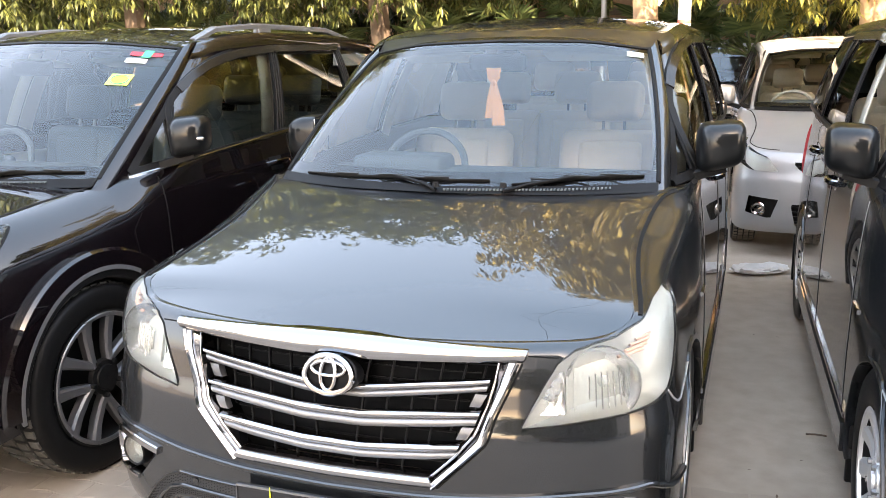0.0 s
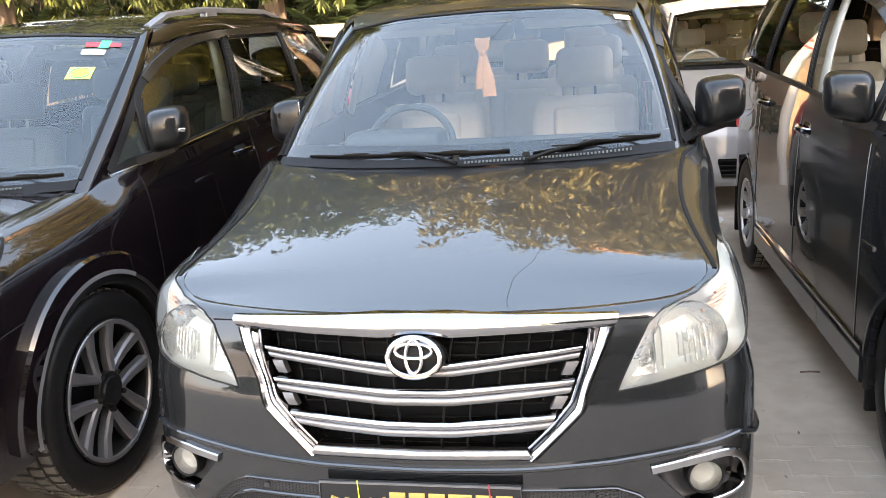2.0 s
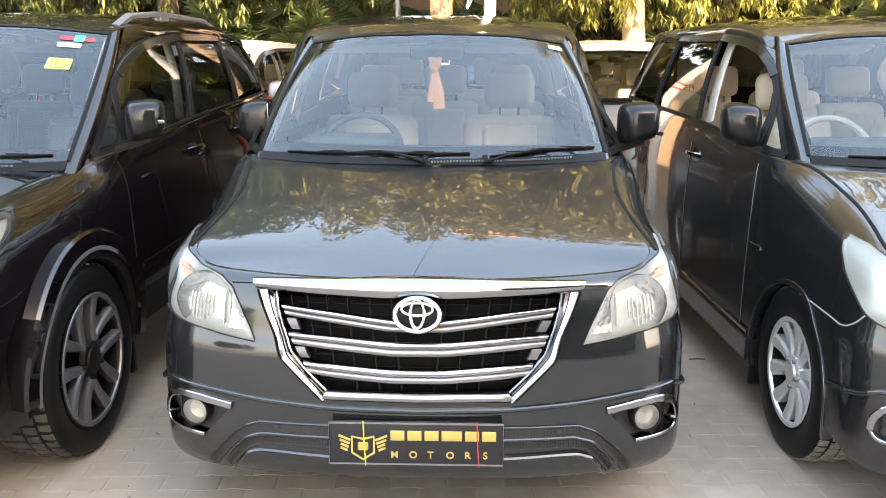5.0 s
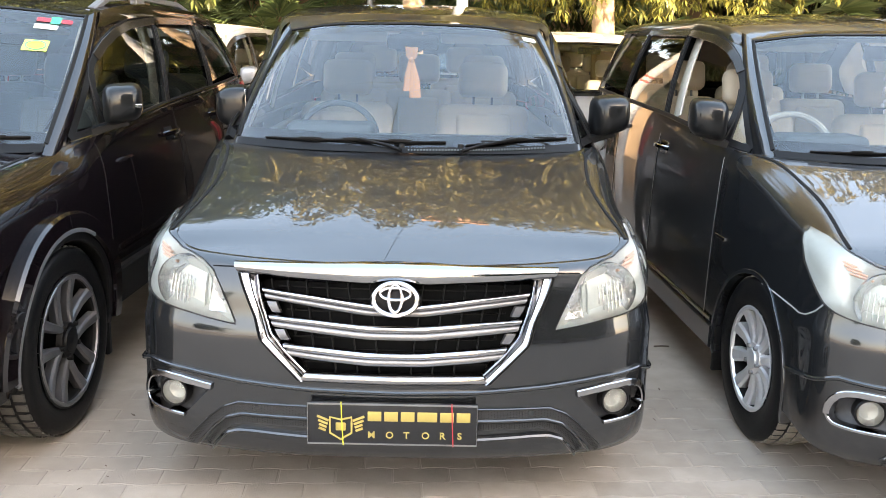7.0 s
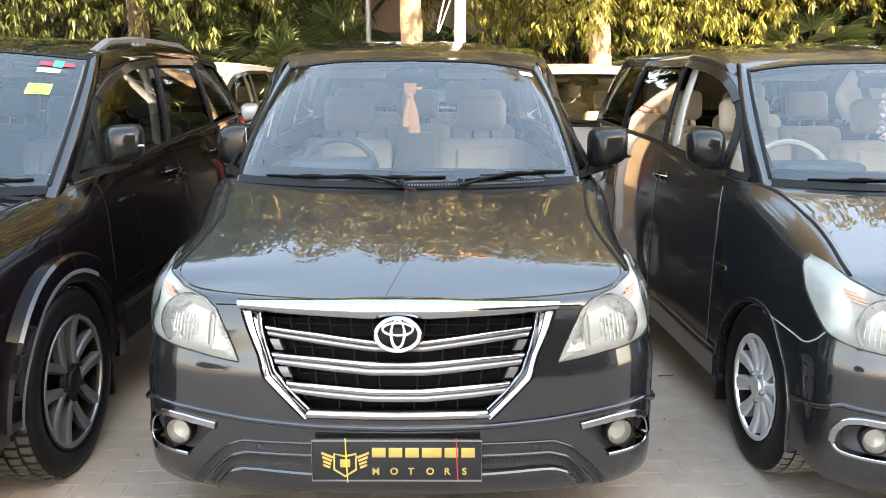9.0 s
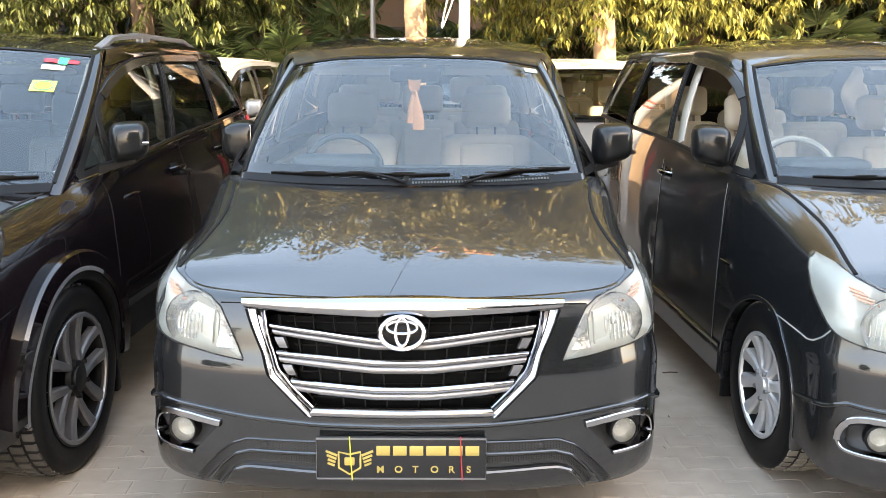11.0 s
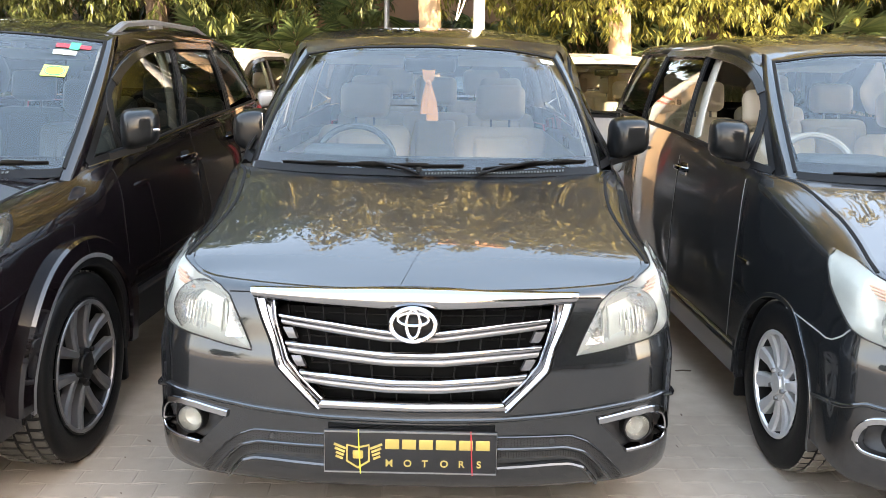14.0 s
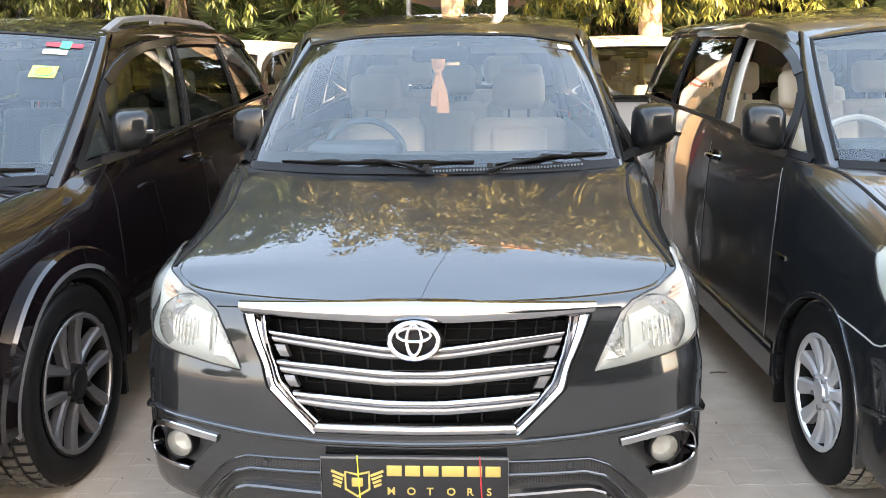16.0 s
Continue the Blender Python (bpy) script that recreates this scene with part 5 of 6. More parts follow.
def sport_utility(m, label):
    car = thing("sport_utility_car", label, "car", m, "parked cars")
    sh, cb = SUV_SHELL, SUV_CABIN
    bounds = [sh.s_y(1.38), sh.s_y(2.40), sh.s_y(3.24), sh.s_y(4.2)]
    lamp = [(0.62, 0.80), (1.0, 0.84), (1.22, 0.93), (1.345, 1.005), (1.22, 1.0), (1.0, 0.97), (0.62, 0.92)]
    body_panels(car, sh, PAINT_PLUM, SUV_ARCHES, [lamp], bounds, ["front_body", "front_door", "rear_door", "rear_quarter", "tailgate"])
    bonnet(car, sh, PAINT_PLUM, 1.22)
    edge = [(s, sh.z_range(s)[1] - 0.002) for s in [0.9 + (sh.s_y(1.2) - 0.9) * i / 24 for i in range(25)]]
    surface_strip(car, "bonnet_gap", sh, edge, 0.010, 0.002, DARK, 50)
    for y in (1.38, 2.40, 3.24):
        s = sh.s_y(y)
        surface_strip(car, "door_gap", sh, [(s - 0.02, 0.42), (s, 0.75), (s + 0.01, sh.z_range(s)[1] - 0.02)], 0.006, 0.0015, DARK, 24)
    surface_strip(car, "sill_cladding", sh, [(sh.s_y(1.36), 0.46), (sh.s_y(3.14), 0.46)], 0.17, 0.03, BLACK, 30)
    surface_strip(car, "door_crease", sh, [(sh.s_y(1.45), 0.62), (sh.s_y(3.1), 0.66)], 0.02, 0.006, PAINT_PLUM, 30)
    for sg in (-1, 1):
        h = new("headlamp")
        h.parent = car
        low, top = [(sg * a, b) for a, b in lamp[:4]], [(sg * a, b) for a, b in reversed(lamp[4:])] + [(sg * 1.345, 1.005)]
        v, f = ruled(sh, low, top, 20, 6, -0.05)
        mesh_object("housing", v, f, LAMPGREY, h)
        v, f = ruled(sh, low, top, 24, 8, 0.004, 0.008)
        mesh_object("lens", v, f, LENS, h)
        v, f = ribbon(sh, [(sg * a, b) for a, b in lamp], 0.012, 0.004, 60, closed=True)
        mesh_object("gasket", v, f, BLACK, h)
        for ay, az, ar in SUV_ARCHES:
            wheel(car, sg * 0.815, ay, 0.368, 0.245, 0.256, SUV_WHEEL, sg)
            wheel_well(car, ay, az, ar, 0.93, sg)

            def arc(r, a0, a1, st=5, dz=0.0):
                return [(sg * sh.s_y(ay + r * math.cos(radians(a))), az + dz + r * math.sin(radians(a))) for a in range(a0, a1, st)]
            v, f = ribbon(sh, arc(ar + 0.036, -8, 190), 0.080, 0.036, 60, base=-0.05)
            mesh_object("wheel_flare", v, f, PAINT_PLUM, car, "plum wheel flare")
            v, f = ribbon(sh, arc(ar - 0.014, -12, 194), 0.050, 0.020, 60, base=-0.07)
            mesh_object("flare_lining", v, f, BLACK, car)
            v, f = ribbon(sh, arc(ar + 0.002, 60, 194), 0.006, 0.037, 40, base=0.02)
            mesh_object("flare_edge", v, f, RAIL, car, "grey flare edge")
            bm = bmesh.new()
            box(bm, sg * 0.84 - 0.09, sg * 0.84 + 0.09, ay + ar - 0.03, ay + ar + 0.01, 0.17, 0.48, 0.012)
            part("mud_flap", bm, RUBBER, car)
        for y, z in ((2.26, 1.03), (3.10, 1.06)):
            door_handle(car, sh, y, z, sg, PAINT_PLUM)
        v, f = slab(sh, [(sg * sh.s_y(4.05), 0.90), (sg * sh.s_y(4.45), 0.90)], [(sg * sh.s_y(4.05), 1.20), (sg * sh.s_y(4.45), 1.20)], 0.015, 10, 10)
        mesh_object("tail_lamp", v, f, RED, car, "red tail lamp")
        mirror(car, 0.885, 1.50, 1.150, sg, MIRROR_DIMMED, 0.165, 0.170, band=True, fold=20)
        # roof rail on its feet
        pts = [(sg * u, 1.0) for u in (3.3, 4.0, 5.0, 6.0, 7.0, 8.0, 8.6)]
        base = [cb.point(a, b) for a, b in pts]
        path = [p + Vector((-sg * 0.06, 0, 0.0 if i in (0, 6) else 0.035)) for i, p in enumerate(base)]
        fine = []
        for i in range(6):
            for k in range(6):
                fine.append(path[i].lerp(path[i + 1], k / 6))
        fine.append(path[-1])
        v, f = sweep(fine, [(0, 0, 1)] * len(fine), [(-0.02, -0.012), (-0.02, 0.006), (-0.012, 0.014), (0.012, 0.014), (0.02, 0.006), (0.02, -0.012)])
        rail = mesh_object("roof_rail", v, f, RAIL, car, "grey metal roof rail")
        for i in (0, 3, 6):
            bm = bmesh.new()
            q_ = path[i]
            box(bm, q_.x - 0.018, q_.x + 0.018, q_.y - 0.06, q_.y + 0.06, q_.z - 0.07, q_.z, 0.008)
            part("foot", bm, RAIL, rail)
        v, f = ribbon(cb, [(sg * 3.1, -0.012), (sg * 4.0, -0.012), (sg * 9, -0.012)], 0.016, 0.012, 70, off=0.006)
        mesh_object("belt_strip", v, f, CHROME, car, "chrome belt strip")
    cabin_parts(car, cb, PAINT_PLUM, dict(top=0.84, belt=BLACK, glass=TINTGLASS))
    cabin_inside(car, cb, DASH, DASH, -0.36, 1.04, 1.06)
    wipers(car, cb)
    return car


RAIL = material("rail_grey", (0.22, 0.22, 0.23), 0.35, 0.7, vary=0.1, scale=10)


# ---------- plain hatchback for the row behind ----------
def hatchback(m, paint, label, roof_paint=None):
    """A smaller car of the same make-up, for the row behind."""
    car = thing("hatchback", label, "car", m @ Matrix.Diagonal((0.965, 0.92, 0.95, 1)), "parked cars")
    sh, cb = MPV_SHELL, MPV_CABIN
    lamp = [(0.56, 0.68), (0.80, 0.69), (0.95, 0.74), (1.10, 0.86), (1.16, 0.925), (0.90, 0.865), (0.66, 0.79)]
    fog = [(0.55, 0.47), (0.78, 0.49), (0.80, 0.36), (0.60, 0.32)]
    body_panels(car, sh, paint, MPV_ARCHES, [lamp, fog, [(-0.1, 0.28), (0.42, 0.28), (0.46, 0.44), (-0.1, 0.44)], [(-0.1, 0.67), (0.40, 0.69), (0.47, 0.76), (-0.1, 0.76)]], [sh.s_y(1.32), sh.s_y(2.31), sh.s_y(3.24), sh.s_y(4.2)], ["front_body", "front_door", "rear_door", "rear_quarter", "tailgate"], 0.03)
    bonnet(car, sh, paint, 1.2)
    for lo, hi in (([(-0.44, 0.28), (0.44, 0.28)], [(-0.47, 0.44), (0.47, 0.44)]), ([(-0.42, 0.67), (0.42, 0.67)], [(-0.48, 0.77), (0.48, 0.77)])):
        v, f = ruled(sh, lo, hi, 16, 4, -0.04)
        g = mesh_object("grille", v, f, DARK, car)
        for k in range(4):
            z = lo[0][1] + (hi[0][1] - lo[0][1]) * (k + 0.6) / 4.2
            v, f = ribbon(sh, [(-0.45, z), (0.45, z)], 0.012, 0.01, 16, off=-0.02)
            mesh_object("bar", v, f, BLACK, g)
    for sg in (-1, 1):
        h = new("headlamp")
        h.parent = car
        low, top = [(sg * a, b) for a, b in lamp[:5]], [(sg * a, b) for a, b in (lamp[0], lamp[6], lamp[5], lamp[4])]
        v, f = ruled(sh, low, top, 20, 6, -0.05)
        mesh_object("housing", v, f, LAMPGREY, h)
        v, f = ruled(sh, low, top, 24, 8, 0.004, 0.008)
        mesh_object("lens", v, f, LENS, h)
        g = new("fog_lamp")
        g.parent = car
        v, f = ruled(sh, [(sg * a, b) for a, b in (fog[3], fog[2])], [(sg * a, b) for a, b in (fog[0], fog[1])], 8, 5, -0.04)
        mesh_object("recess", v, f, BLACK, g)
        c = sh.at(sg * 0.70, 0.39, -0.02)
        v, f = lathe([(0.055, -0.02), (0.055, 0.01), (0.045, 0.014), (0.03, 0.006), (0.001, 0.012)], 28)
        fr = Matrix.Translation(c) @ Vector((sg * 0.3, -1, 0)).to_track_quat('X', 'Z').to_matrix().to_4x4()
        mesh_object("lens", [fr @ Vector(p) for p in v], f, CHROME, g)
        for ay, az, ar in MPV_ARCHES:
            wheel(car, sg * 0.765, ay, 0.325, 0.195, 0.195, MPV_WHEEL, sg)
            wheel_well(car, ay, az, ar, 0.885, sg)
        door_handle(car, sh, 2.24, 0.985, sg, paint)
        mirror(car, 0.872, 1.44, 1.132, sg, paint)
    for y in (1.32, 2.31, 3.24):
        s = sh.s_y(y)
        surface_strip(car, "door_gap", sh, [(s, 0.30), (s, 0.85), (s + 0.03, 1.06)], 0.006, 0.0015, DARK, 16)
    edge = [(s, sh.z_range(s)[1] - 0.002) for s in [0.58 + (sh.s_y(1.16) - 0.58) * i / 24 for i in range(25)]]
    surface_strip(car, "bonnet_gap", sh, edge, 0.008, 0.002, DARK, 40)
    cabin_parts(car, cb, paint, dict(top=0.86, belt=BLACK, roof=roof_paint or paint))
    cabin_inside(car, cb, TRIM, BEIGE)
    wipers(car, cb)
    return car


# ---------- the parked cars ----------
MAIN = pose(-0.002, 0.004, 0, 0, 0, -2.9)
RIGHT = pose(2.261, -0.157, 0, 0, 0, -0.75)
LEFT = pose(-2.258, -0.10, 0, 0, 0, -5.0)
people_carrier(MAIN, "dark grey people carrier with chrome winged grille, parked nose out", (), (-1,))
name_plate(MAIN @ pose(-0.002, 0.006, 0.356, -2, 0, 0))
charm(MAIN @ pose(-0.004, 1.616, 1.436) @ Matrix.Diagonal((0.66, 0.5, 0.75, 1)))
screen_sticker("screen_sticker", MAIN, MPV_CABIN, 1.56, 1.80, 0.90, 0.945, PAPER, "pale green paper sticker inside the windscreen")
people_carrier(RIGHT, "dark grey people carrier with cream seats and an open front window", (-1,))
garland(RIGHT @ pose(0.0, 1.62, 1.44))
sport_utility(LEFT, "dark plum sport utility car with grey roof rails")
permit = screen_sticker("screen_sticker", LEFT, SUV_CABIN, 1.38, 1.60, 0.645, 0.735, LIME, "lime square sticker with a yellow disc on the windscreen")
back = permit.matrix_world.inverted() @ LEFT
v, f = ruled(SUV_CABIN, oval(1.49, 0.69, 0.075, 0.03, 20, 180, 360), oval(1.49, 0.69, 0.075, 0.03, 20, 180, 0), 20, 6, 0.005)
mesh_object("disc", [back @ Vector(p) for p in v], f, YELLOW, permit, "yellow disc")
v, f = ribbon(SUV_CABIN, oval(1.49, 0.69, 0.088, 0.036)[:-1], 0.004, 0.001, 40, closed=True, off=0.005)
mesh_object("ring", [back @ Vector(p) for p in v], f, GREEN, permit, "dark green ring")
screen_sticker("screen_sticker", LEFT, SUV_CABIN, 1.40, 1.62, 0.835, 0.875, PAPER, "white strip sticker on the windscreen")
screen_sticker("screen_sticker", LEFT, SUV_CABIN, 1.40, 1.76, 0.90, 0.935, RED, "red festive sticker on the windscreen")
screen_sticker("screen_sticker", LEFT, SUV_CABIN, 1.53, 1.63, 0.885, 0.95, GREEN, "green leaf sticker on the windscreen", 0.005)
dusty_car = hatchback(pose(1.95, 4.85, 0), PAINT_DUSTY, "dusty silver family car with beige dust on its roof", ROOF_DUST)
copy_thing(dusty_car, pose(-2.42, 4.75, 0, 0, 0, -7))
hatchback(pose(1.15, 9.7, 0, 0, 0, 0), PAINT_SILVER, "silver family car in the far row")

# ---------- ground ----------
def ground_material(name, a, b, c, rough=0.9):
    m = bpy.data.materials.new(name)
    m.use_nodes = True
    nt = m.node_tree
    p = nt.nodes["Principled BSDF"]
    p.inputs["Roughness"].default_value = rough
    geo = nt.nodes.new("ShaderNodeNewGeometry")
    info = nt.nodes.new("ShaderNodeObjectInfo")
    n1, n2, n3 = (nt.nodes.new("ShaderNodeTexNoise") for _ in range(3))
    for n, s, d in ((n1, 0.9, 6), (n2, 9.0, 8), (n3, 160.0, 4)):
        n.inputs["Scale"].default_value, n.inputs["Detail"].default_value = s, d
        nt.links.new(geo.outputs["Position"], n.inputs["Vector"])
    r1, r2 = nt.nodes.new("ShaderNodeMapRange"), nt.nodes.new("ShaderNodeMapRange")
    for r, n in ((r1, n1), (r2, n2)):
        r.inputs[1].default_value, r.inputs[2].default_value = 0.35, 0.68
        nt.links.new(n.outputs["Fac"], r.inputs[0])
    m1, m2, m3 = (nt.nodes.new("ShaderNodeMix") for _ in range(3))
    for x in (m1, m2, m3):
        x.data_type = 'RGBA'
    m1.inputs[6].default_value, m1.inputs[7].default_value = (*a, 1), (*b, 1)
    nt.links.new(r1.outputs[0], m1.inputs[0])
    m2.inputs[7].default_value = (*c, 1)
    nt.links.new(m1.outputs[2], m2.inputs[6])
    q = nt.nodes.new("ShaderNodeMath")
    q.operation = 'MULTIPLY'
    q.inputs[1].default_value = 0.45
    nt.links.new(r2.outputs[0], q.inputs[0])
    nt.links.new(q.outputs[0], m2.inputs[0])
    m3.blend_type = 'MULTIPLY'
    m3.inputs[0].default_value = 1.0
    ramp = nt.nodes.new("ShaderNodeMapRange")
    ramp.inputs[3].default_value, ramp.inputs[4].default_value = 0.86, 1.1
    nt.links.new(info.outputs["Random"], ramp.inputs[0])
    nt.links.new(m2.outputs[2], m3.inputs[6])
    nt.links.new(ramp.outputs[0], m3.inputs[7])
    nt.links.new(m3.outputs[2], p.inputs["Base Color"])
    bp = nt.nodes.new("ShaderNodeBump")
    bp.inputs["Strength"].default_value, bp.inputs["Distance"].default_value = 0.35, 0.004
    nt.links.new(n3.outputs["Fac"], bp.inputs["Height"])
    nt.links.new(bp.outputs[0], p.inputs["Normal"])
    return m


GROUND = ground_material("dusty_ground", (0.33, 0.277, 0.226), (0.28, 0.232, 0.188), (0.205, 0.17, 0.137))
PAVER = ground_material("paver_concrete", (0.335, 0.281, 0.23), (0.28, 0.232, 0.188), (0.205, 0.17, 0.137))
bm = bmesh.new()
bmesh.ops.create_grid(bm, x_segments=8, y_segments=8, size=200)
ground = tagged(part("ground", bm, GROUND), "dusty beige paved parking ground", "ground", kind="structure")

# ---------- plants ----------
def leaf_material(name, a, b, thin=0.35):
    m = bpy.data.materials.new(name)
    m.use_nodes = True
    nt = m.node_tree
    p = nt.nodes["Principled BSDF"]
    p.inputs["Roughness"].default_value = 0.45
    geo = nt.nodes.new("ShaderNodeNewGeometry")
    mx = nt.nodes.new("ShaderNodeMix")
    mx.data_type = 'RGBA'
    mx.inputs[6].default_value, mx.inputs[7].default_value = (*a, 1), (*b, 1)
    nt.links.new(geo.outputs["Random Per Island"], mx.inputs[0])
    nt.links.new(mx.outputs[2], p.inputs["Base Color"])
    tr = nt.nodes.new("ShaderNodeBsdfTranslucent")
    nt.links.new(mx.outputs[2], tr.inputs[0])
    ms = nt.nodes.new("ShaderNodeMixShader")
    ms.inputs[0].default_value = thin
    nt.links.new(p.outputs[0], ms.inputs[1])
    nt.links.new(tr.outputs[0], ms.inputs[2])
    nt.links.new(ms.outputs[0], nt.nodes["Material Output"].inputs[0])
    return m


BARK = material("tan_bark", (0.34, 0.235, 0.145), 0.9, vary=0.3, scale=7, bump=0.8, bump_scale=22)
BARK_DARK = material("dark_bark", (0.10, 0.07, 0.05), 0.9, vary=0.3, scale=7, bump=0.8, bump_scale=22)
LEAF = leaf_material("leaf_yellow_green", (0.075, 0.085, 0.02), (0.36, 0.335, 0.075))
# Olive leaves with sunlit brightness put into the colour, for the bonnet reflections.
LEAF_OLIVE_LIT = leaf_material("leaf_dry_olive", (0.085, 0.072, 0.028), (0.52, 0.43, 0.15))
LEAF_DARK = leaf_material("leaf_dark_green", (0.025, 0.04, 0.013), (0.07, 0.085, 0.022))
FROND = leaf_material("palm_frond", (0.06, 0.11, 0.04), (0.20, 0.26, 0.10), 0.25)
LEAF_MID = leaf_material("leaf_mid_green", (0.03, 0.045, 0.015), (0.155, 0.17, 0.045))
rng = random.Random(7)


def leaf_sprays(sprays, size, rng):
    """Drooping sprays of long leaves, each leaf folded along its middle, as one set of verts and faces."""
    verts, faces = [], []
    for c, dens in sprays:
        head = rng.uniform(0, 6.28)
        for k in range(dens):
            a = head + k * 2.4 + rng.uniform(-0.3, 0.3)
            drop = rng.uniform(0.35, 1.3)
            d = Vector((math.cos(a) * math.cos(drop), math.sin(a) * math.cos(drop), -math.sin(drop)))
            ln = size * rng.uniform(0.6, 1.25)
            w = ln * rng.uniform(0.13, 0.20)
            side = d.cross(Vector((0, 0, 1))).normalized()
            up = side.cross(d)
            o = Vector(c) + d * rng.uniform(0.0, size * 0.5) + Vector((rng.uniform(-1, 1), rng.uniform(-1, 1), rng.uniform(-1, 0.6))) * size * 0.35
            tip = o + d * ln + Vector((0, 0, -ln * 0.25))
            mid = o + d * ln * 0.5 + Vector((0, 0, -ln * 0.06))
            b = len(verts)
            verts += [o, mid + side * w + up * w * 0.35, tip, mid - side * w + up * w * 0.35, mid]
            faces += [(b, b + 1, b + 4), (b + 1, b + 2, b + 4), (b + 2, b + 3, b + 4), (b + 3, b, b + 4)]
    return verts, faces


def trunk_part(car, path, radii, mat, seg=14, name="trunk"):
    verts, faces = [], []
    for i, (p, r) in enumerate(zip(path, radii)):
        for k in range(seg):
            a = 2 * math.pi * k / seg
            rr = r * (1 + 0.10 * math.sin(3 * a + i * 0.8) + 0.05 * math.sin(7 * a - i))
            verts.append((p[0] + rr * math.cos(a), p[1] + rr * math.sin(a), p[2]))
    for i in range(len(path) - 1):
        for k in range(seg):
            q = (k + 1) % seg
            faces.append((i * seg + k, i * seg + q, (i + 1) * seg + q, (i + 1) * seg + k))
    return mesh_object(name, verts, faces, mat, car)


def tree(x, y, r, height, low, spread, count, bark, leaf, label, seed, size=0.115, front_low=None):
    """Bare trunk, a few limbs and a wide hanging crown."""
    rg = random.Random(seed)
    t = thing("tree", label, "tree", pose(x, y, 0), "trees behind the cars")
    lean = (rg.uniform(-0.2, 0.2), rg.uniform(-0.1, 0.2))
    n = 12
    path = [(lean[0] * (i / n) ** 2 + 0.03 * math.sin(i), lean[1] * (i / n) ** 2, height * 0.75 * i / n) for i in range(n + 1)]
    trunk_part(t, path, [r * (1.25 if i == 0 else 1) * (1 - 0.55 * i / n) for i in range(n + 1)], bark)
    tips = []
    for k in range(9):
        a = k * 2.4 + rg.uniform(-0.4, 0.4)
        z0 = low + (height * 0.7 - low) * (0.15 + 0.85 * k / 9)
        ln = spread * rg.uniform(0.6, 0.95)
        pts = [(lean[0] * 0.5, 0, z0)]
        for j in range(1, 6):
            f = j / 5
            pts.append((math.cos(a) * ln * f, math.sin(a) * ln * f, z0 + ln * 0.45 * f - ln * 0.25 * f * f))
        v, f = tube(pts, r * 0.25, 7)
        mesh_object("limb", v, f, bark, t)
        tips += pts[2:]
    sprays = []
    clumps = int(count / 2.6)
    for k in range(clumps):
        if rg.random() < 0.5:
            c = Vector(rg.choice(tips)) + Vector((rg.gauss(0, 1), rg.gauss(0, 1), rg.gauss(-0.1, 0.8))) * spread * 0.25
        else:
            a, f = rg.uniform(0, 6.283), math.sqrt(rg.random())
            zz = rg.random()
            wd = spread * (0.55 + 0.55 * math.sin(math.pi * min(1, zz * 0.9 + 0.12)))
            c = Vector((math.cos(a) * wd * f, math.sin(a) * wd * f, low + 0.5 + (height - low - 0.5) * zz))
        if c.z < low + 0.45:
            c.z = low + rg.uniform(0.45, 1.3)
        hang = rg.uniform(0.35, 0.75)
        for j in range(9):
            t_ = j / 8
            sprays.append((c + Vector((rg.gauss(0, 0.13), rg.gauss(0, 0.13), -hang * t_ + 0.1)), 8))
    for k in range(clumps // 2 if y > 0 else 0):
        a, f = rg.uniform(0, 6.283), math.sqrt(rg.random())
        c = Vector((math.cos(a) * spread * f, math.sin(a) * spread * f, height * (0.55 + 0.45 * rg.random() * (1 - 0.5 * f))))
        for j in range(7):
            sprays.append((c + Vector((rg.gauss(0, 0.22), rg.gauss(0, 0.22), -0.10 * j)), 8))
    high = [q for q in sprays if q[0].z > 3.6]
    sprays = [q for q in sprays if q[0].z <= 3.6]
    # upper sprays take the brightened olive so they mirror as sunlit
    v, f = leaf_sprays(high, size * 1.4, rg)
    mesh_object("crown_top", v, f, LEAF_OLIVE_LIT if leaf is LEAF else leaf, t, angle=180)
    v, f = leaf_sprays([(c, 13) for c, _ in sprays] if size < 0.2 else sprays, size * 0.8, rg)
    mesh_object("crown", v, f, leaf, t, angle=180)
    return t


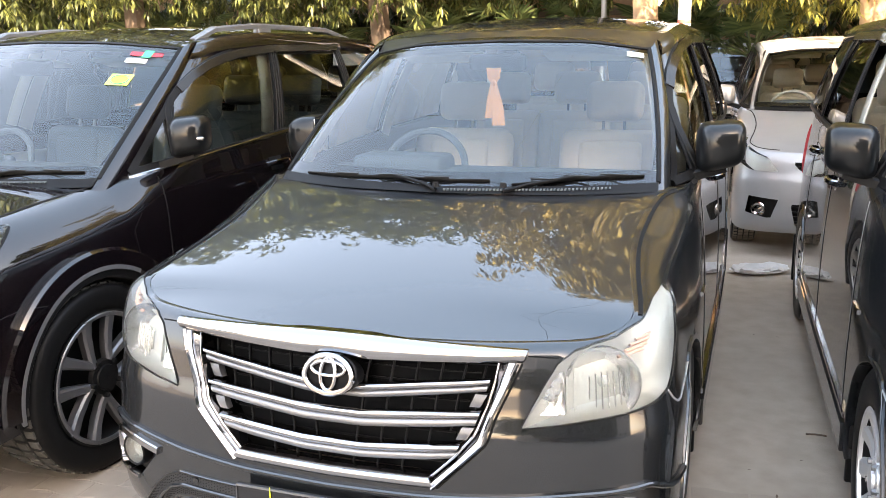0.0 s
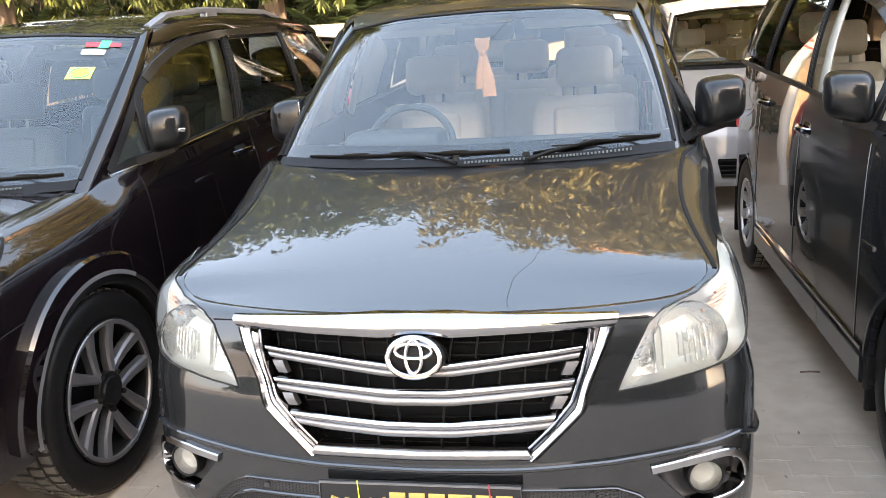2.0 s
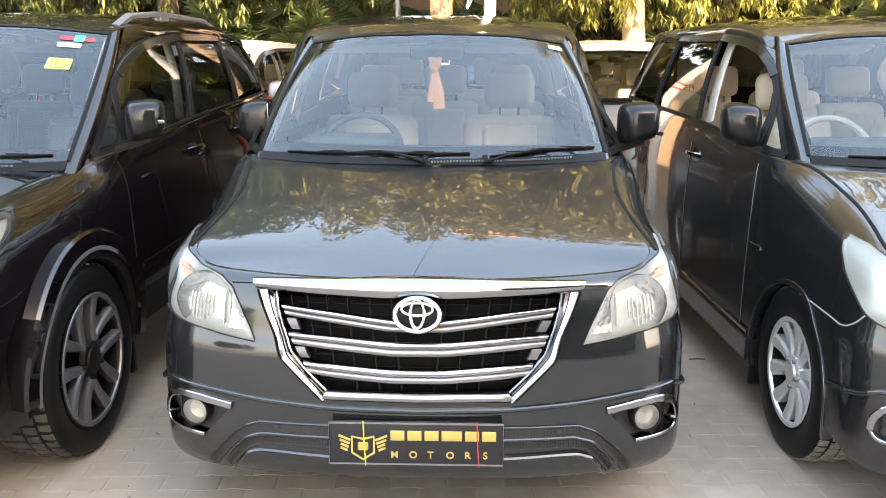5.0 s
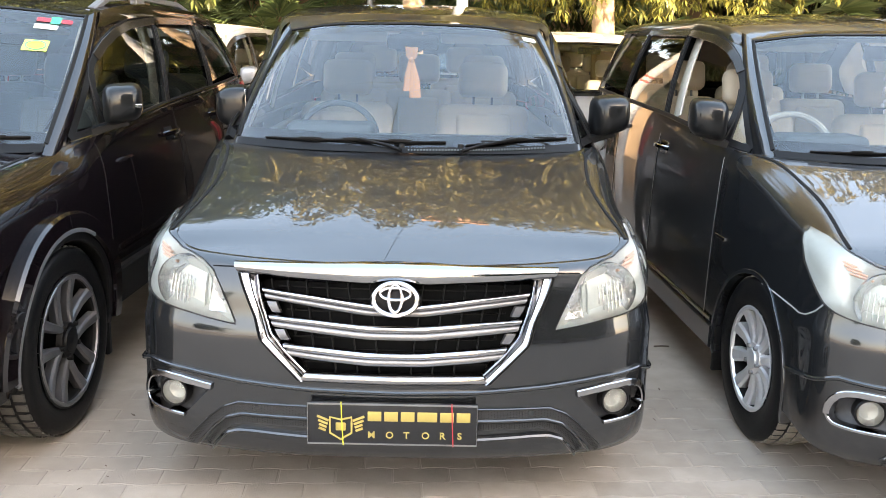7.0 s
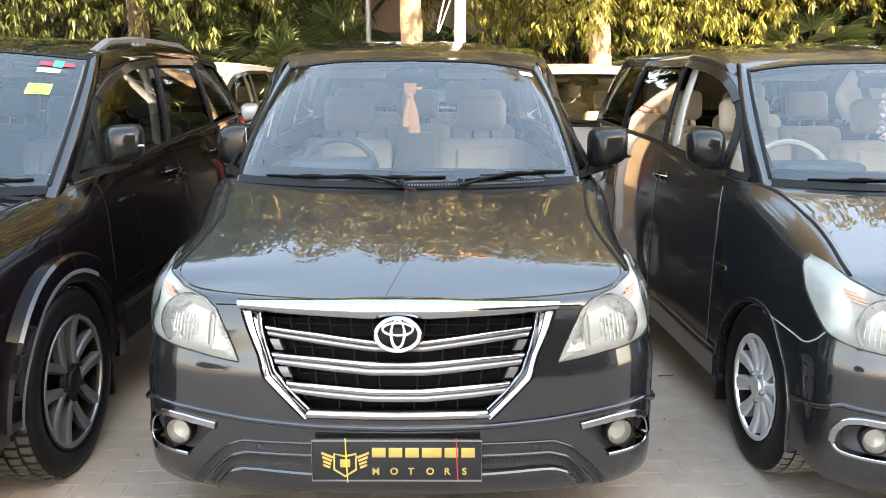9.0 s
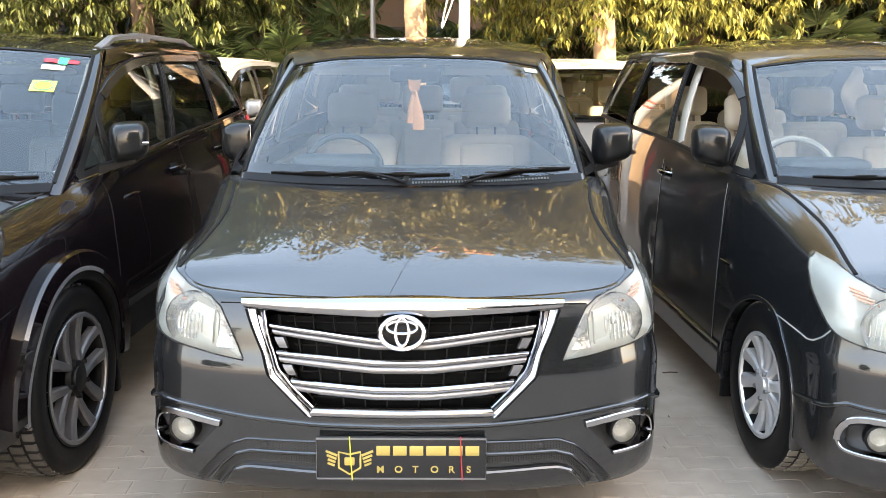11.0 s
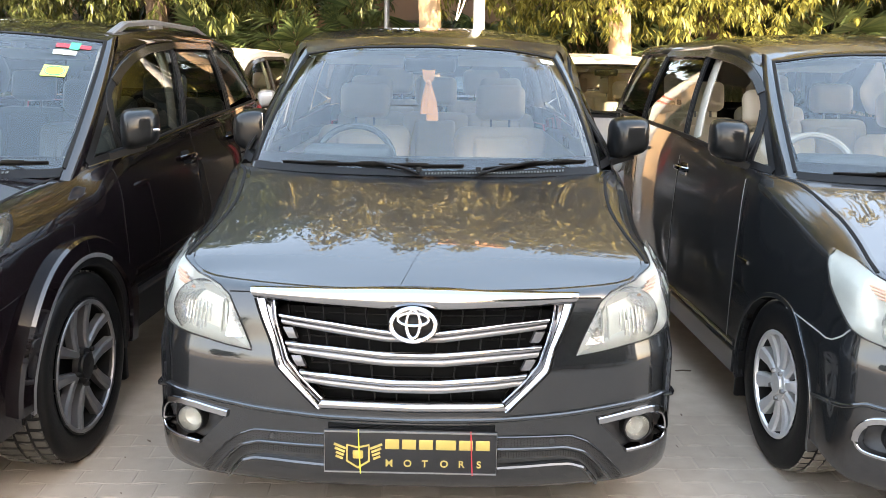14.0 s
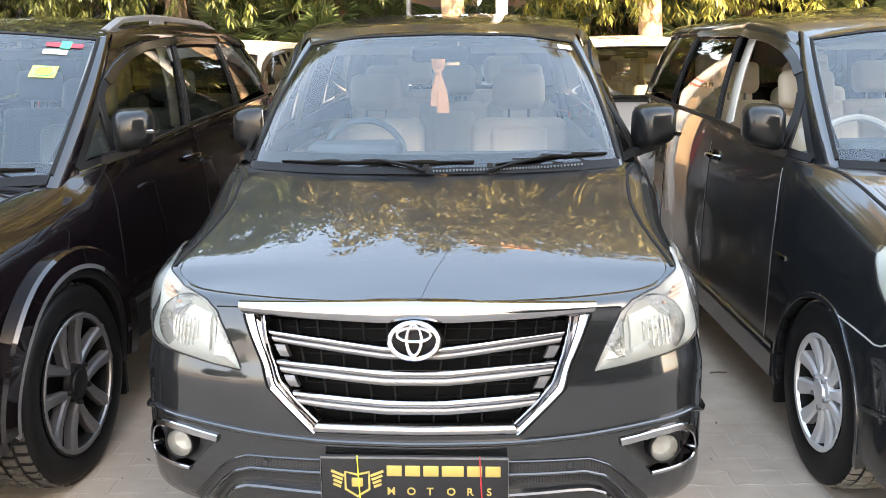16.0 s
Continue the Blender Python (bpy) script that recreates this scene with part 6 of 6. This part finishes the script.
def fan_palm(x, y, z, fans, reach, seed, label):
    rg = random.Random(seed)
    t = thing("fan_palm", label, "palm", pose(x, y, 0), "palms along the wall")
    trunk_part(t, [(0, 0, 0), (0.02, 0, z * 0.5), (0, 0.02, z)], [0.10, 0.09, 0.07], BARK_DARK)
    for k in range(fans):
        a = 2.4 * k + rg.uniform(-0.3, 0.3)
        el = rg.uniform(0.0, 1.1)
        ln = reach * rg.uniform(0.6, 1.0)
        d = Vector((math.cos(a) * math.cos(el), math.sin(a) * math.cos(el), math.sin(el)))
        hub = Vector((0, 0, z)) + d * ln * 0.55
        verts, faces = [], []
        side = d.cross(Vector((0, 0, 1))).normalized()
        nrm = side.cross(d)
        for q in range(21):
            b = radians(-110 + 11 * q)
            e = d * math.cos(b) + side * math.sin(b)
            L = ln * 0.5 * (1 - 0.25 * abs(b) / 1.9) * rg.uniform(0.9, 1.05)
            w = (side * math.cos(b) - d * math.sin(b)) * L * 0.034
            i0 = len(verts)
            m_ = hub + e * L * 0.55
            tip = hub + e * L + Vector((0, 0, -0.16 * L))
            verts += [hub, m_ + w + nrm * 0.01, tip, m_ - w + nrm * 0.01]
            faces += [(i0, i0 + 1, i0 + 2), (i0, i0 + 2, i0 + 3)]
        mesh_object("fan", verts, faces, FROND, t, angle=180)
        v, f = tube([(0, 0, z - 0.05), tuple(hub * 0.5 + Vector((0, 0, z)) * 0.5), tuple(hub)], 0.012, 5)
        mesh_object("stem", v, f, FROND, t)
    return t


tree(0.24, 7.65, 0.145, 8.4, 2.75, 2.5, 1200, BARK, LEAF, "tan-barked tree with high leaves behind the cars", 11)
tree(2.38, 7.7, 0.15, 8.4, 1.75, 2.4, 1500, BARK, LEAF, "tan-barked tree with low hanging yellow-green leaves", 12)
tree(-3.0, 8.6, 0.14, 8.2, 1.85, 2.6, 1500, BARK_DARK, LEAF_MID, "tree with drooping yellow-green leaves above the plum car", 13)
tree(-6.6, 8.8, 0.16, 7.6, 1.7, 2.7, 1300, BARK_DARK, LEAF_MID, "tree with drooping green leaves and dark trunk", 14)
tree(6.6, 8.6, 0.16, 7.6, 2.1, 2.5, 1100, BARK, LEAF, "tan-barked tree at the end of the row", 15)
tree(10.5, 9.4, 0.17, 8.0, 1.8, 2.9, 900, BARK_DARK, LEAF_DARK, "dark green tree beyond the parking row", 16, 0.26)
tree(-10.8, 9.0, 0.17, 8.0, 1.6, 3.0, 900, BARK_DARK, LEAF_DARK, "dark green tree at the edge of the parking", 17, 0.26)
tree(-2.9, 11.0, 0.13, 7.0, 2.6, 2.6, 800, BARK_DARK, LEAF_DARK, "dark green tree close to the wall", 18, 0.24)
tree(4.6, 11.2, 0.15, 7.4, 2.2, 2.8, 900, BARK_DARK, LEAF_DARK, "dark green tree in front of the wall", 19, 0.24)
for k, (px, py, pz, nf, rc) in enumerate(((-1.55, 9.6, 0.9, 15, 1.15), (-0.75, 10.2, 1.1, 14, 1.05), (0.55, 10.6, 1.0, 13, 1.0), (-2.6, 10.3, 0.9, 12, 1.1), (1.35, 10.2, 0.9, 13, 1.1), (3.4, 10.4, 1.0, 12, 1.1), (5.7, 10.2, 1.2, 12, 1.2), (-4.6, 10.4, 0.9, 11, 1.1), (-7.0, 10.6, 1.0, 11, 1.2), (7.8, 10.8, 1.1, 11, 1.2))):
    fan_palm(px, py - 0.6, pz + 0.55, nf + 3, rc * 1.1, 40 + k, "green fan palm shrub in front of the plaster wall")
for k, (bx, by) in enumerate(((-19, -17), (3.2, -11.0), (6.4, -9.8), (9.6, -10.5))):
    tree(bx, by, 0.16, 5.6, 1.2, 2.6, 520, BARK_DARK, LEAF_DARK, "dark green tree across the lane", 60 + k, 0.3)
# low dark hedge under the trees
sprays = []
hr = random.Random(5)
for k in range(3200):
    hx = hr.uniform(-16, 16)
    sprays.append((Vector((hx, hr.uniform(11.6, 12.4), hr.uniform(0.1, (0.9 if -2.2 < hx < 2.0 else 2.6) + 0.25 * math.sin(hx * 1.7)))), 8))
v, f = leaf_sprays(sprays, 0.22, hr)
tagged(mesh_object("hedge", v, f, LEAF_DARK, angle=180), "dark untrimmed hedge along the plaster wall", "hedge", kind="stuff")

# ---------- wall, posts and buildings ----------
WALL = material("pink_plaster", (0.42, 0.28, 0.19), 0.9, vary=0.18, scale=1.5, bump=0.25, bump_scale=30)
COPING = material("dark_coping", (0.16, 0.13, 0.11), 0.9, vary=0.25, scale=6, bump=0.3, bump_scale=30)
wall = thing("wall_north", "pinkish plaster boundary wall with dark coping bands", "wall", kind="structure")
bm = bmesh.new()
box(bm, -40, 40, 13, 13.35, 0, 3.2)
part("panel", bm, WALL, wall)
for z in (2.05, 2.75, 3.2):
    bm = bmesh.new()
    box(bm, -40, 40, 12.93, 13.42, z, z + 0.12, 0.02)
    part("coping", bm, COPING, wall)
for k in range(22):
    bm = bmesh.new()
    box(bm, -31.7 + 3 * k, -31.3 + 3 * k, 12.90, 13.45, 0, 3.3, 0.02)
    part("pier", bm, WALL, wall)
WHITE_PAINT = material("white_post_paint", (0.55, 0.53, 0.50), 0.55, vary=0.1, scale=8, bump=0.1, bump_scale=50)
RED_PAINT = material("red_band_paint", (0.55, 0.12, 0.09), 0.6, vary=0.2, scale=20)
STEEL = material("grey_steel", (0.30, 0.31, 0.33), 0.5, 0.6, vary=0.15, scale=12)
post = thing("white_post", "white painted steel post with a faded red band", "post", pose(0.66, 6.25, 0))
v, f = lathe([(0.055, 0), (0.055, 5.5), (0.0, 5.5)], 20)
mesh_object("shaft", [(p[1], p[2], p[0]) for p in v], f, WHITE_PAINT, post)
for z in (1.66, 1.75):
    v, f = lathe([(0.0555, z), (0.057, z + 0.004), (0.057, z + 0.025), (0.0555, z + 0.03)], 20)
    mesh_object("band", [(p[1], p[2], p[0]) for p in v], f, RED_PAINT, post)
pts = [(-0.06 - 0.16 * math.sin(math.pi * i / 14), 0.0, 2.6 - 0.55 * math.sin(math.pi * i / 14) - 0.02 * i) for i in range(15)]
v, f = tube([(p[0], p[1] - 0.02, p[2]) for p in pts], 0.008, 6)
mesh_object("cable_loop", v, f, WHITE_PAINT, post)
post2 = thing("grey_post", "thin grey steel post among the palms", "post", pose(-0.27, 8.3, 0))
v, f = lathe([(0.032, 0), (0.032, 5.0), (0.0, 5.0)], 16)
mesh_object("shaft", [(p[1], p[2], p[0]) for p in v], f, STEEL, post2)
post3 = thing("dark_post", "dark steel post beside the palms", "post", pose(3.75, 9.6, 0))
v, f = lathe([(0.03, 0), (0.03, 3.2), (0.0, 3.2)], 14)
mesh_object("shaft", [(p[1], p[2], p[0]) for p in v], f, COPING, post3)
# cables strung over the parking row between grey poles
def utility_pole(x, y):
    pole = thing("utility_pole", "tall grey steel pole carrying overhead cables", "pole", pose(x, y, 0), "utility poles")
    v, f = lathe([(0.09, 0), (0.085, 4.0), (0.06, 8.6), (0.0, 8.6)], 16)
    mesh_object("shaft", [(p[1], p[2], p[0]) for p in v], f, STEEL, pole)
    v, f = lathe([(0.0, 8.0), (0.10, 8.0), (0.10, 8.06), (0.0, 8.06)], 12)
    mesh_object("collar", [(p[1], p[2], p[0]) for p in v], f, STEEL, pole)


for (ax, ay), (bx, by) in (((-18, 3.4), (18, 3.6)), ((2.45, 17.0), (-5.1, -17.0))):
    utility_pole(ax, ay)
    utility_pole(bx, by)
    cable = thing("overhead_cable", "thin black cable strung between poles over the cars", "cable", pose(ax, ay, 8.03), "overhead cables")
    v, f = tube([((bx - ax) * i / 24, (by - ay) * i / 24, -0.5 * i / 24 * (1 - i / 24)) for i in range(25)], 0.0045, 6)
    mesh_object("strand", v, f, BLACK, cable)
# iron railing beside the wall
rail_ = thing("iron_railing", "dark iron railing with upright bars by the wall", "railing", pose(-7.0, 12.2, 0))
for z in (1.75, 2.35):
    bm = bmesh.new()
    box(bm, -1.2, 1.2, -0.02, 0.02, z, z + 0.04)
    part("rail", bm, COPING, rail_)
for k in range(17):
    bm = bmesh.new()
    box(bm, -1.16 + 0.145 * k - 0.01, -1.16 + 0.145 * k + 0.01, -0.01, 0.01, 0.0 if k in (0, 8, 16) else 1.79, 2.42)
    part("bar", bm, COPING, rail_)

ORANGE = material("orange_plaster", (0.62, 0.34, 0.20), 0.9, vary=0.12, scale=0.7, bump=0.2, bump_scale=10)
GREYPLASTER = material("grey_plaster", (0.27, 0.255, 0.24), 0.9, vary=0.15, scale=0.6, bump=0.2, bump_scale=10)
DARKGLASS = material("dark_window", (0.03, 0.035, 0.04), 0.1)


def block(name, label, x0, x1, y0, y1, h, mat, face, storeys, cols):
    """A plain building with storeys of windows on one face."""
    b = thing(name, label, "building", pose((x0 + x1) / 2, (y0 + y1) / 2, 0))
    w, d = (x1 - x0) / 2, (y1 - y0) / 2
    bm = bmesh.new()
    box(bm, -w, w, -d, d, 0, h)
    part("wall", bm, mat, b)
    bm = bmesh.new()
    box(bm, -w - 0.2, w + 0.2, -d - 0.2, d + 0.2, h, h + 0.35)
    part("parapet", bm, mat, b)
    yy = -d if face < 0 else d
    for s in range(storeys):
        for c in range(cols):
            cx, cz = -w + 2 * w * (c + 0.5) / cols, h * (s + 0.55) / storeys
            wn_ = new("window")
            wn_.parent = b
            for nm, ex, ez, pr, mt in (("frame", 0.75, 0.75, 0.06, GREYPLASTER), ("pane", 0.65, 0.65, 0.08, DARKGLASS)):
                bm = bmesh.new()
                box(bm, cx - ex, cx + ex, min(yy, yy + face * pr), max(yy, yy + face * pr), cz - ez, cz + ez)
                part(nm, bm, mt, wn_)
    return b


block("apartment_building", "orange plastered apartment building beyond the trees", 1.2, 4.6, 26, 32, 30.0, ORANGE, -1, 8, 2)
block("office_building", "tall grey plastered building across the lane", 3.0, 26.0, -22, -14, 12.6, GREYPLASTER, 1, 4, 8)

# litter on the ground
PLASTIC = material("white_film", (0.45, 0.44, 0.43), 0.5, vary=0.2, scale=12, bump=0.6, bump_scale=30)
bm = bmesh.new()
bmesh.ops.create_icosphere(bm, subdivisions=3, radius=1)
for v in bm.verts:
    n = noise.noise(v.co * 2.3) * 0.45 + noise.noise(v.co * 6) * 0.2
    v.co = Vector((v.co.x * (0.20 + 0.08 * n), v.co.y * (0.10 + 0.06 * n), max(0.0, (v.co.z * 0.5 + 0.5) * (0.07 + 0.06 * n))))
bag = part("plastic_bag", bm, PLASTIC, None, "", 20)
bag.matrix_world = pose(1.30, 4.45, 0.001, 0, 0, 20)
tagged(bag, "crumpled white plastic bag lying on the ground", "litter")
v, f = tube([(-0.04, 0, 0.004), (0.0, 0.004, 0.005), (0.04, 0.0, 0.004)], 0.004, 5)
tw = tagged(mesh_object("twig", v, f, BARK_DARK), "short dark twig lying on the ground", "litter")
tw.matrix_world = pose(1.40, 1.72, 0.001)
lr = random.Random(9)
for k in range(26):
    lx, ly = lr.choice(((lr.uniform(0.98, 1.38), lr.uniform(0.2, 5.0)), (lr.uniform(-1.6, 1.6), lr.uniform(-0.7, -0.1)), (lr.uniform(-1.15, -0.95), lr.uniform(-0.3, 1.2))))
    v, f = leaf_sprays([(Vector((0, 0, 0)), 1)], 0.03, lr)
    lo = min(p[2] for p in v)
    lf = mesh_object("fallen_leaf", [(p[0], p[1], (p[2] - lo) * 0.25 + 0.001) for p in v], f, BARK_DARK, angle=180)
    lf.matrix_world = pose(lx, ly, 0.004, 0, 0, lr.uniform(0, 360))
    tagged(lf, "small dry brown leaf on the ground", "leaf", "fallen leaves")

# ---------- paving: wavy interlocking blocks ----------
def paver_mesh(name, stretch=0.0):
    """One block with waved long sides and worn edges."""
    L, W, H = 0.100, 0.052, 0.012
    out = []
    n = 4
    for i in range(n + 1):
        x = -L + 2 * L * i / n
        out.append((x, -W + 0.009 * math.sin(math.pi * 2 * i / n)))
    for i in range(n, -1, -1):
        x = -L + 2 * L * i / n
        out.append((x, W + 0.009 * math.sin(math.pi * 2 * i / n)))
    k = len(out)
    verts = [(x, y, -0.02) for x, y in out] + [(x * 0.99, y * 0.982, H - 0.003) for x, y in out] + [(x * 0.972, y * 0.95, H) for x, y in out]
    faces = []
    for r in range(2):
        for i in range(k):
            j = (i + 1) % k
            faces.append((r * k + i, r * k + j, (r + 1) * k + j, (r + 1) * k + i))
    faces.append(tuple(range(2 * k, 3 * k)))
    return verts, faces


PV, PF = paver_mesh("paver")
near_mesh = bpy.data.meshes.new("paver")
near_mesh.from_pydata(PV, [], PF)
near_mesh.materials.append(PAVER)
pr = random.Random(3)
rest_v, rest_f, made = [], [], 0
rows = []
for j in range(-12, 17):
    for i in range(-26, 27):
        x, y = i * 0.204 + (0.102 if j % 2 else 0.0), -0.62 + j * 0.107
        rows.append((math.hypot(x * 0.75, (y + 0.35) * 1.6), x, y))
rows.sort()
for _, x, y in rows:
    z = pr.uniform(-0.0110, -0.0102)
    if made < 290:
        ob = new("paver", near_mesh)
        ob.parent = ground
        ob.matrix_local = pose(x, y, z, pr.uniform(-0.2, 0.2), pr.uniform(-0.2, 0.2), pr.uniform(-0.6, 0.6))
        made += 1
    else:
        b = len(rest_v)
        rest_v += [(x + p[0], y + p[1], z + p[2]) for p in PV]
        rest_f += [tuple(b + q for q in f) for f in PF]
rest = mesh_object("paver_field", rest_v, rest_f, PAVER, ground)
tagged(rest, kind="stuff")
